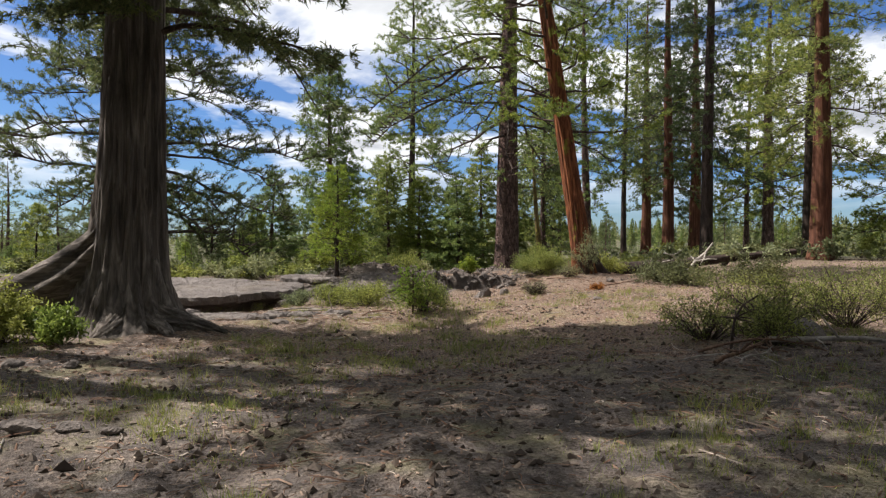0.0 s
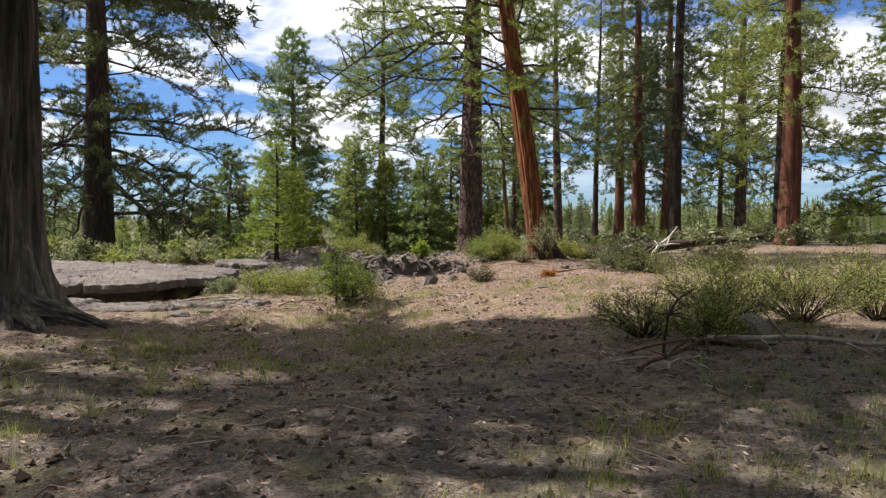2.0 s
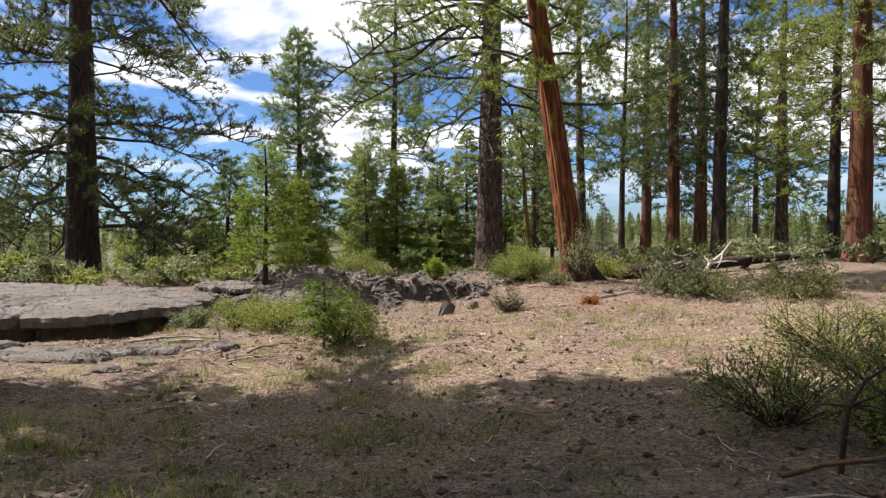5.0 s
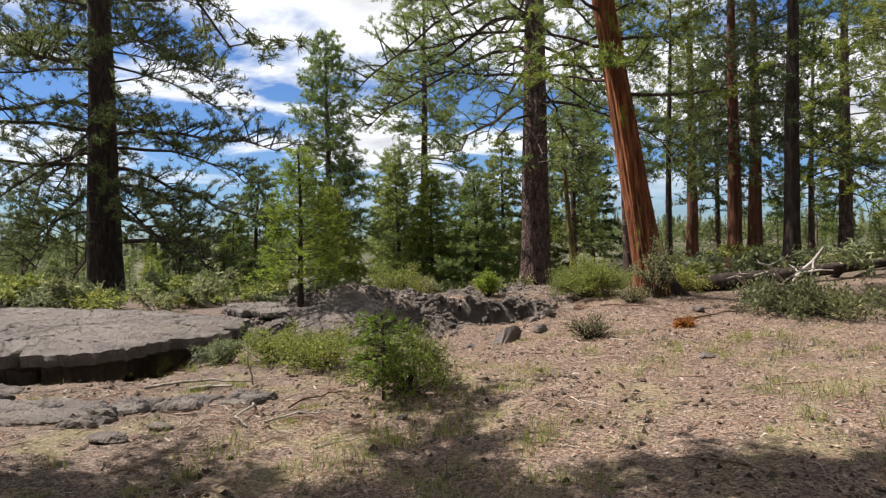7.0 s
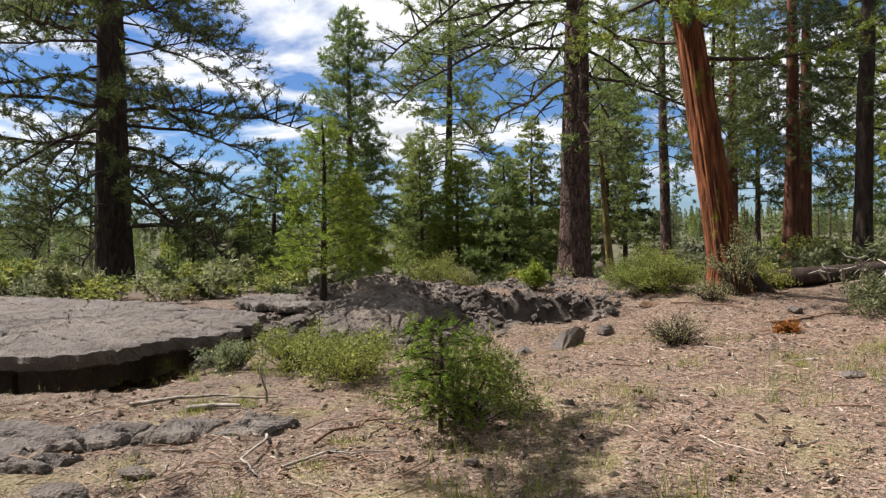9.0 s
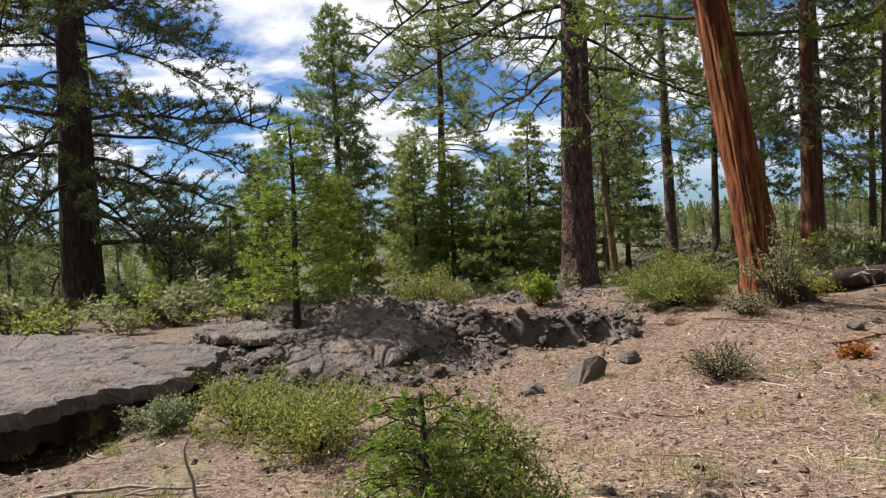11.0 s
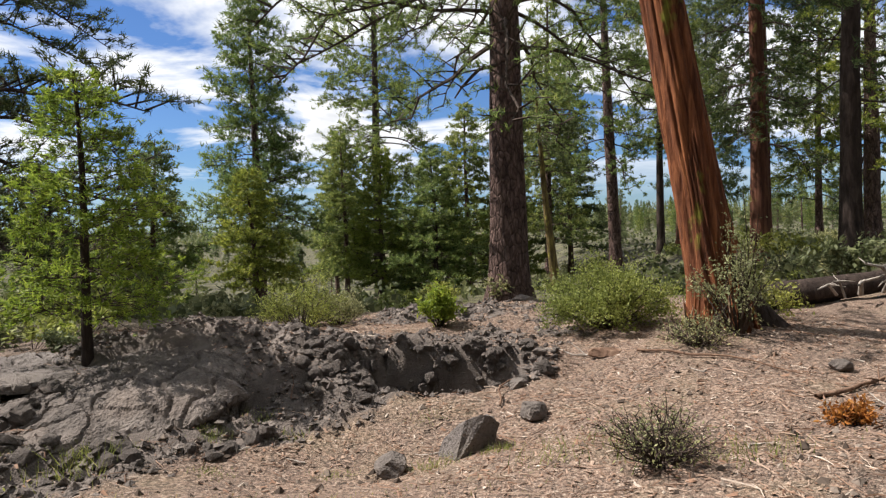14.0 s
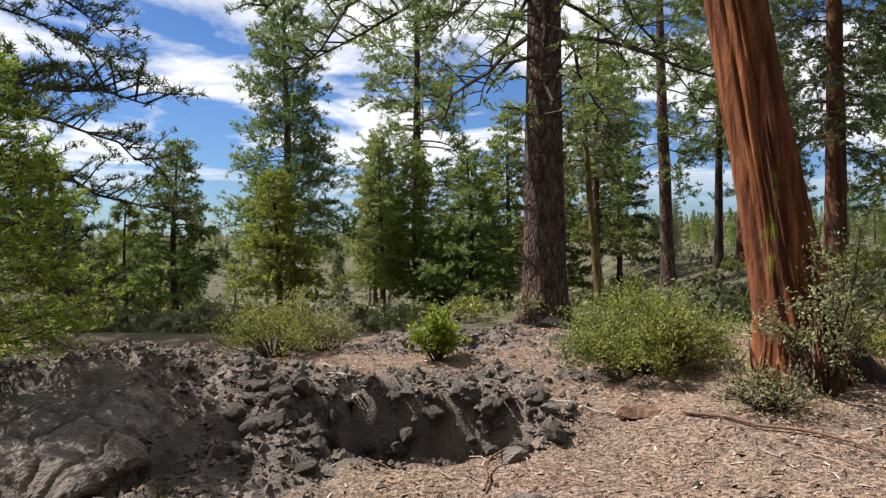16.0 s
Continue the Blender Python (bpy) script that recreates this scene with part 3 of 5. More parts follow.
# mid-distance conifers
for k, (x, y, tall, base, reach, style, leaf) in enumerate(((6.6, 50, 17, 2.5, 2.3, "spire", NEEDLE_PINE), (8.3, 53, 13, 1.5, 2.2, "fir", NEEDLE_DARK), (4.9, 54, 10, 1.0, 2.0, "fir", NEEDLE_CEDAR), (17.4, 55, 16, 3.0, 2.4, "spire", NEEDLE_DARK), (21.5, 50, 17, 2.0, 2.8, "spire", NEEDLE_PINE), (-6.9, 60, 12, 1.5, 2.2, "fir", NEEDLE_PINE))):
    tree("pine_tree", x, y, tall, 0.012 * tall, base, reach, style, 76, 6, BARK_PINE, leaf, "green conifer filling the gap between the tall trunks", 140 + k, sides=8, group="trees behind the tall trunks")
tree("young_fir", -5.1, 52.5, 10.4, 0.17, 1.8, 2.1, "fir", 90, 7, BARK_PINE, NEEDLE_PINE, "slim pointed conifer in the meadow", 32, sides=10)
tree("young_fir", -2.2, 45, 7.6, 0.16, 0.9, 2.1, "fir", 90, 7, BARK_PINE, NEEDLE_CEDAR, "bushy olive-green young cedar", 33, sides=10)
tree("young_fir", 0.3, 43, 6.9, 0.14, 0.3, 2.5, "fir", 90, 8, BARK_DARK, NEEDLE_PINE, "dense dark green young fir", 34, sides=10)
tree("young_fir", 2.1, 50, 11.2, 0.18, 1.0, 2.7, "fir", 100, 8, BARK_PINE, NEEDLE_PINE, "pale green conifer behind the thick pine", 35, sides=10)
tree("young_fir", -7.0, 40, 5.6, 0.12, 0.6, 1.9, "fir", 70, 7, BARK_PINE, NEEDLE_CEDAR, "yellow-green young cedar in the brush", 36, sides=10)
tree("young_fir", -10.2, 38, 6.6, 0.13, 0.5, 2.0, "fir", 70, 7, BARK_PINE, NEEDLE_PINE, "green young pine in the brush", 37, sides=10)


# the old cedar with its wide buttress roots
def old_cedar(x, y):
    r = np.random.default_rng(41)
    tall = 19.0
    ob = thing("old_cedar", x, y, h(x, y), "huge old cedar with furrowed grey-brown bark and flaring roots", "tree")
    rings, sides = 120, 128
    z = np.concatenate([np.linspace(-0.3, 3.2, 84), np.linspace(3.3, tall, rings - 84)])[:, None]
    a = np.linspace(0, 2 * np.pi, sides, endpoint=False)[None, :]
    rad = 0.53 * (1 - np.clip(z, 0, tall) / tall) ** 0.75 + 0.02
    rad = rad * (1 + 0.34 * np.exp(-np.clip(z, 0, 9) / 1.0))
    flare = np.zeros_like(rad * a)
    # the foot swells towards each root
    for ang, size, drop, narrow in ((3.3, 0.55, 0.75, 0.5), (-0.3, 0.45, 0.4, 0.5), (-1.3, 0.45, 0.3, 0.5), (-2.3, 0.4, 0.4, 0.45), (0.9, 0.6, 0.3, 0.4), (2.0, 0.6, 0.3, 0.4)):
        off = (a - ang + np.pi) % (2 * np.pi) - np.pi
        flare = flare + size * np.exp(-(off / narrow) ** 2) * np.exp(-np.clip(z + 0.05, 0, 9) / drop)
    furrow = fbm(a * 9 + 3 * fbm(z * 0.6 + 0 * a, a * 2, 2, 8) * np.ones_like(a), z * 0.75 + 0 * a, 4, 61) - 0.5
    deep = np.abs(2 * fbm(a * 5.0 + z * 0.25, z * 0.35 + 0 * a, 3, 71) - 1)
    rr = (rad + flare) * (1 + 0.26 * furrow) - 0.07 * (1 - step(0, 0.22, deep))
    cx, cy = 0.026 * z, 0.0 * z
    v = np.stack([cx + rr * np.cos(a), cy + rr * np.sin(a), z + 0 * a], -1).reshape(-1, 3)
    i = np.arange(rings * sides).reshape(rings, sides)
    j = np.roll(i, -1, 1)
    part("trunk", sheet("trunk", v, np.stack([i[:-1], j[:-1], j[1:], i[1:]], -1).reshape(-1, 4), BARK_CEDAR_OLD, True), ob)
    line = np.stack([0.026 * z[:, 0], 0 * z[:, 0], z[:, 0]], 1)
    # one high arching root to the west, low ones to the east and towards the path
    for k, (ang, outs, lifts, rads) in enumerate((
        (3.28, (0.0, 0.4, 0.8, 1.25, 1.75, 2.2, 2.7), (1.75, 1.25, 0.88, 0.62, 0.42, 0.22, -0.2), (0.40, 0.52, 0.56, 0.52, 0.45, 0.36, 0.24)),
        (-0.2, (0.1, 0.5, 0.9, 1.35, 1.9), (0.6, 0.3, 0.14, 0.04, -0.16), (0.4, 0.3, 0.2, 0.14, 0.07)),
        (-0.75, (0.1, 0.5, 0.9, 1.3), (0.4, 0.2, 0.05, -0.15), (0.36, 0.27, 0.18, 0.1)),
        (-1.6, (0.1, 0.5, 0.9, 1.2), (0.45, 0.2, 0.04, -0.15), (0.38, 0.3, 0.2, 0.1)),
        (-2.4, (0.1, 0.5, 1.0, 1.5), (0.5, 0.22, 0.06, -0.15), (0.36, 0.28, 0.2, 0.1)))):
        g = np.linspace(0, 1, 40)
        f = np.linspace(0, 1, len(outs))
        along, rise, thick = np.interp(g, f, outs), np.interp(g, f, lifts), np.interp(g, f, rads)
        rise = np.convolve(np.pad(rise, 3, "edge"), np.ones(7) / 7, "valid")
        th = np.linspace(0, 2 * np.pi, 56, endpoint=False)[None, :]
        rib = fbm(np.cos(th) * 2.6 + 7 * k + 0 * g[:, None], np.sin(th) * 2.6 + g[:, None] * 1.1, 4, 30 + k) - 0.5
        groove = np.abs(2 * fbm(th * 3.0 + g[:, None], g[:, None] * 1.4 + 0 * th, 3, 40 + k) - 1)
        rt = thick[:, None] * (1 + 0.55 * rib) - 0.05 * (1 - step(0, 0.25, groove))
        side = 0.16 * np.sin(g * 3 + k)[:, None]
        rv = np.stack([rise[:, None] + rt * np.cos(th), side + rt * np.sin(th), along[:, None] + 0 * th], -1).reshape(-1, 3)
        ri = np.arange(40 * 56).reshape(40, 56)
        rj = np.roll(ri, -1, 1)
        root = part("root", sheet("root", rv, np.stack([ri[:-1], rj[:-1], rj[1:], ri[1:]], -1).reshape(-1, 4), BARK_CEDAR_OLD, True), ob)
        o = Vector((math.cos(ang), math.sin(ang), 0))
        u = Vector((0, 0, 1))
        w = o.cross(u)
        root.matrix_basis = Matrix(((u.x, w.x, o.x, 0), (u.y, w.y, o.y, 0), (u.z, w.z, o.z, 0), (0, 0, 0, 1)))
    sticks, twigs, crown = [], Pile(), Pile()
    cs, ax = [], []
    up = np.array([0, 0, 1.0])
    for k in range(100):
        f = (k + r.uniform()) / 100
        zz = 4.5 + 14.0 * f ** 0.9
        b = at_height(line, zz)
        an = k * 2.39996 + r.normal(0, 0.3)
        out = np.array([math.cos(an), math.sin(an), 0.0])
        ln = (2.05 * (1 - f ** 1.8) + 1.8 * (1 - f) ** 4) * r.uniform(0.6, 1.1) + 0.4
        if out[0] < -0.1 and zz < 9:
            ln *= 0.5
        s = np.linspace(0, 1, 8)[:, None]
        limb = b + out * ln * s + up * ln * (0.35 * s - 0.5 * s ** 2) + np.cumsum(r.normal(0, 0.04, (8, 3)), 0) * ln * s
        sticks.append(Pile())
        sticks[-1].add(*tube(limb, np.linspace(0.06, 0.012, 8), 6))
        for q in range(13):
            g = 0.25 + 0.75 * (q + r.uniform()) / 13
            p = np.array([np.interp(g, s[:, 0], limb[:, c]) for c in range(3)])
            t2 = an + (1 if q % 2 else -1) * r.uniform(0.3, 1.2)
            d2 = np.array([math.cos(t2), math.sin(t2), r.normal(-0.25, 0.25)])
            l2 = r.uniform(0.4, 1.2)
            end = p + d2 * l2
            twigs.add(*tube([p, (p + end) / 2 + up * 0.05, end], [0.014, 0.009, 0.003], 3))
            for w in np.linspace(0.2, 1, 11):
                cs.append(p + (end - p) * w + r.normal(0, 0.07, 3))
                ax.append(d2 + np.array([0, 0, -0.2]))
    cs, ax = np.array(cs), unit(np.array(ax))
    low = cs[:, 2] < 7.2
    crown.add(*needles(cs[low], ax[low], 17, 0.15, 0.013, 1.0, r))
    crown.add(*needles(cs[~low], ax[~low], 5, 0.27, 0.042, 1.0, r))
    limbs_of(sticks, twigs, ob)
    part("crown", crown.mesh("crown", NEEDLE_FAR), ob)


old_cedar(-5.08, 10.95)


# the leaning red cedar with a hollow, splintered foot
def red_cedar(x, y):
    r = np.random.default_rng(43)
    tall = 17.0
    ob = thing("red_cedar", x, y, h(x, y) - 0.05, "leaning cedar with shaggy orange-red bark and a split charred foot", "tree")
    rings, sides = 110, 112
    z = np.concatenate([np.linspace(-0.25, 4.5, 80), np.linspace(4.7, tall, rings - 80)])[:, None]
    a = np.linspace(0, 2 * np.pi, sides, endpoint=False)[None, :]
    rad = 0.30 * (1 - np.clip(z, 0, tall) / tall) ** 0.6 + 0.015
    foot = np.exp(-np.clip(z + 0.05, 0, 9) / 0.32)
    flare = np.zeros_like(rad * a)
    for ang, size, drop, narrow in ((-0.1, 0.55, 0.48, 0.45), (-1.1, 0.15, 0.3, 0.4), (2.6, 0.22, 0.3, 0.5), (-2.3, 0.25, 0.35, 0.35), (1.2, 0.3, 0.3, 0.5)):
        off = (a - ang + np.pi) % (2 * np.pi) - np.pi
        flare = flare + size * np.exp(-(off / narrow) ** 2) * np.exp(-np.clip(z + 0.05, 0, 9) / drop)
    strip = fbm(a * 10 + z * 0.35, z * 0.5 + 0 * a, 4, 81) - 0.5
    split = np.abs(2 * fbm(a * 5 + z * 0.2, z * 0.3 + 0 * a, 3, 91) - 1)
    rr = (rad + flare) * (1 + (0.17 + 0.25 * foot) * strip) - 0.045 * (1 - step(0, 0.25, split))
    # a tall split in the foot
    off = (a + 0.75 + np.pi) % (2 * np.pi) - np.pi
    rr = rr - 0.22 * np.exp(-(off / 0.22) ** 2) * (1 - step(0.5, 1.3, z))
    v = np.stack([-0.14 * z + rr * np.cos(a), 0.09 * z + rr * np.sin(a), z + 0 * a], -1).reshape(-1, 3)
    i = np.arange(rings * sides).reshape(rings, sides)
    j = np.roll(i, -1, 1)
    quads = np.stack([i[:-1], j[:-1], j[1:], i[1:]], -1).reshape(-1, 4)
    turn = (np.broadcast_to(a, (rings, sides))[:-1] + 0.35 + np.pi) % (2 * np.pi) - np.pi
    top = 0.95 - 0.75 * (turn / 0.85) ** 2 + 0.5 * strip[:-1]
    burnt = ((z[:-1] < top) & (np.abs(turn) < 0.85)).reshape(-1)
    for name, mask, mat, lab in (("trunk", ~burnt, BARK_RED, ""), ("charred_hollow", burnt, BARK_DARK, "black charred hollow in the foot")):
        used, inv = np.unique(quads[mask], return_inverse=True)
        part(name, sheet(name, v[used], inv.reshape(-1, 4), mat, True), ob, lab)
    # strips of bark split off round the foot
    for k in range(26):
        an = r.uniform(-2.9, 0.5)
        b0 = r.uniform(0.36, 0.52)
        tallness = r.uniform(0.25, 0.8)
        foot_at = np.array([b0 * math.cos(an), b0 * math.sin(an), -0.05])
        tip_at = foot_at + np.array([-0.14 * tallness + r.normal(0.02, 0.07), r.normal(-0.02, 0.05), tallness])
        tip_at[:2] *= 0.86
        shard = Pile()
        shard.add(*tube([foot_at, foot_at * 0.5 + tip_at * 0.5 + r.normal(0, 0.015, 3), tip_at], [r.uniform(0.025, 0.05), 0.022, 0.004], 5))
        part("splinter", shard.mesh("splinter", BARK_RED if k % 3 else DEADWOOD_BROWN, False), ob)
    line = np.stack([-0.14 * z[:, 0], 0.09 * z[:, 0], z[:, 0]], 1)
    sticks, twigs, crown = [], Pile(), Pile()
    cs, ax = [], []
    up = np.array([0, 0, 1.0])
    for k in range(60):
        f = (k + r.uniform()) / 60
        zz = 4.4 + 12.3 * f ** 0.9
        b = at_height(line, zz)
        an = k * 2.39996 + r.normal(0, 0.3)
        out = np.array([math.cos(an), math.sin(an), 0.0])
        ln = 3.0 * (1 - f ** 1.8) * r.uniform(0.5, 1.1) + 0.3
        s = np.linspace(0, 1, 8)[:, None]
        limb = b + out * ln * s + up * ln * (-0.1 * s + 0.35 * s ** 2) + np.cumsum(r.normal(0, 0.06, (8, 3)), 0) * ln * s
        sticks.append(Pile())
        sticks[-1].add(*tube(limb, np.linspace(0.045, 0.01, 8), 6))
        for q in range(9):
            g = 0.35 + 0.65 * (q + r.uniform()) / 9
            p = np.array([np.interp(g, s[:, 0], limb[:, c]) for c in range(3)])
            t2 = an + (1 if q % 2 else -1) * r.uniform(0.3, 1.2)
            d2 = np.array([math.cos(t2), math.sin(t2), r.normal(-0.1, 0.3)])
            l2 = r.uniform(0.3, 0.8)
            end = p + d2 * l2
            twigs.add(*tube([p, (p + end) / 2 + up * 0.05, end], [0.01, 0.007, 0.003], 3))
            for w in np.linspace(0.3, 1, 6):
                cs.append(p + (end - p) * w + r.normal(0, 0.06, 3))
                ax.append(d2 + up * 0.1)
    crown.add(*needles(np.array(cs), unit(np.array(ax)), 14, 0.14, 0.015, 0.9, r))
    limbs_of(sticks, twigs, ob)
    part("crown", crown.mesh("crown", NEEDLE_CEDAR), ob)


red_cedar(4.27, 20.9)

# ---------------------------------------------------------------- woods farther off, from a few kinds
kinds = []
for k, (style, tall, reach, limbs, cb, leaf, bk) in enumerate((
    ("fir", 9.0, 2.0, 46, 0.8, NEEDLE_FAR, BARK_PINE), ("pine", 13.0, 2.6, 40, 3.0, NEEDLE_FAR, BARK_PINE), ("fir", 6.0, 1.6, 40, 0.4, NEEDLE_CEDAR, BARK_DARK),
    ("cedar", 11.0, 2.2, 42, 2.0, NEEDLE_PINE, BARK_PINE), ("pine", 16.0, 3.2, 42, 4.5, NEEDLE_FAR, BARK_DARK), ("fir", 4.2, 1.3, 36, 0.2, NEEDLE_PINE, BARK_DARK))):
    r = np.random.default_rng(100 + k)
    wood, sticks, twigs, cs, ax = conifer(r, tall, 0.016 * tall, cb, reach, style, limbs, 5, sides=7, far=True)
    crown = Pile()
    crown.add(*needles(cs, ax, 9, 0.27, 0.026, 0.95, r))
    kinds.append((wood.mesh("trunk", bk, True), merged(sticks).mesh("branching", TWIG), crown.mesh("crown", leaf)))


for k, (tall, reach, leaf) in enumerate(((9.0, 2.0, NEEDLE_FAR), (12.0, 2.2, NEEDLE_PINE))):
    r = np.random.default_rng(120 + k)
    wood, sticks, twigs, cs, ax = conifer(r, tall, 0.010 * tall, 0.6, reach, "fir", 44, 4, sides=5, far=True)
    crown = Pile()
    crown.add(*needles(cs, ax, 3, 0.5, 0.13, 1.0, r))
    kinds.append((wood.mesh("trunk", BARK_PINE, True), merged(sticks).mesh("branching", TWIG), crown.mesh("crown", leaf)))


def wood_tree(k, x, y, scale, turn, label, group):
    ob = thing("conifer", x, y, h(x, y) - 0.1, label, "tree", group, turn, scale)
    for name, me in zip(("trunk", "branching", "crown"), kinds[k]):
        p = part(name, me, ob)
        if name == "branching":
            tagged(p, kind="stuff")
    return ob


LABELS = ("green pointed conifer in the open woods", "tall pine with a bare lower trunk", "bushy yellow-green young conifer", "drooping conifer with a brown trunk", "tall thin-crowned pine far off", "low dense young conifer in the brush", "dark green conifer in the far woods", "tall slim conifer in the far woods")
r = np.random.default_rng(5)
# woods behind the slab
for k in range(58):
    y = 33 + 50 * r.uniform() ** 1.2
    x = -0.32 * y + (-0.70 - -0.05) * y * r.uniform() * 1.0 + 2
    if abs(x + 14.6) < 2 and y < 36:
        continue
    kk = int(r.choice([0, 2, 3, 5, 1], p=[0.3, 0.25, 0.2, 0.15, 0.1]))
    wood_tree(kk, x, y, r.uniform(0.5, 0.85), r.uniform(0, 360), LABELS[kk], "woods beyond the slab")
# scattered trees ahead and to the east
for k in range(46):
    y = 60 + 80 * r.uniform()
    x = r.uniform(-0.22, 0.70) * y
    kk = int(r.choice([0, 1, 6, 7, 3])) if y < 85 else 6 + int(r.integers(2))
    wood_tree(kk, x, y, r.uniform(0.28, 0.5), r.uniform(0, 360), LABELS[kk], "scattered trees in the meadow")
for k in range(16):
    y = r.uniform(28, 48)
    x = 0.62 * y + r.uniform(1, 12)
    kk = int(r.choice([0, 2, 3, 1]))
    wood_tree(kk, x, y, r.uniform(0.6, 1.0), r.uniform(0, 360), LABELS[kk], "trees east of the clearing")
# unseen trees behind and beside the walker, added to block skylight: one dense kind, copied
r = np.random.default_rng(105)
wood, sticks, twigs, cs, ax = conifer(r, 18, 0.32, 3.0, 4.6, "cedar", 46, 6, sides=10, far=True)
crown = Pile()
crown.add(*needles(cs, ax, 7, 0.75, 0.14, 0.8, r))
kinds.append((wood.mesh("trunk", BARK_PINE, True), merged(sticks).mesh("branching", TWIG), crown.mesh("crown", NEEDLE_DARK)))
for x, y, s in ((9, 4, 0.95), (7.5, 0.5, 0.85), (12.5, 8.5, 1.0), (16, 13, 1.0), (8, -2, 1.0), (4, -5, 1.0), (-1, -6, 1.05), (-6, -4, 0.9), (-12, -2, 0.9), (-9, -8, 1.1), (2, -11, 1.1), (10, -8, 1.1), (14, 1, 1.1), (19, 7, 1.1), (-4, -13, 1.1), (-16, 3, 0.9), (7, -15, 1.1), (21, 16, 1.1), (-18, -6, 1.1), (17, -5, 1.1), (-25, 17, 0.9), (-12, -15, 1.1)):
    wood_tree(8, x, y, s, (x * 37 + y * 11) % 360, "unseen tall dense conifer, added to block skylight on the clearing", "trees round the clearing")

r = np.random.default_rng(6)
for k in range(120):
    y = r.uniform(75, 150)
    x = r.uniform(-0.78, 0.80) * y
    kk = 6 + int(r.integers(2))
    wood_tree(kk, x, y, r.uniform(0.2, 0.4), r.uniform(0, 360), LABELS[kk], "far woods")

# the far forest edge: one joined mass of small trees
far = Pile()
r = np.random.default_rng(9)
for k in range(1900):
    y = r.uniform(150, 330)
    x = r.uniform(-0.95, 0.95) * y
    tall = r.uniform(3.6, 7.0) * (0.8 + 0.5 * vnoise(np.array(x * 0.02), np.array(y * 0.02), 4))
    z0, w = h(x, y), tall * r.uniform(0.26, 0.4)
    n = 44
    zz = np.sort(r.uniform(0.08, 1, n)) * tall
    an = r.uniform(0, 6.28, n)
    rr = w * (1.08 - zz / tall) * r.uniform(0.35, 1.25, n)
    c = np.stack([x + 0 * zz, y + 0 * zz, z0 + zz], 1)
    o = np.stack([np.cos(an) * rr, np.sin(an) * rr, -0.06 * tall * np.ones(n)], 1)
    s = np.stack([-np.sin(an), np.cos(an), 0 * an], 1) * (rr * 0.22 + 0.08)[:, None]
    v = np.stack([c + np.array([0, 0, tall * 0.05]), c + o + s, c + o - s], 1).reshape(-1, 3)
    far.add(v, np.arange(3 * n).reshape(-1, 3))
tagged(new("far_forest", far.mesh("far_forest", NEEDLE_FAR)), "distant dark green conifer forest along the horizon", "forest", kind="stuff")


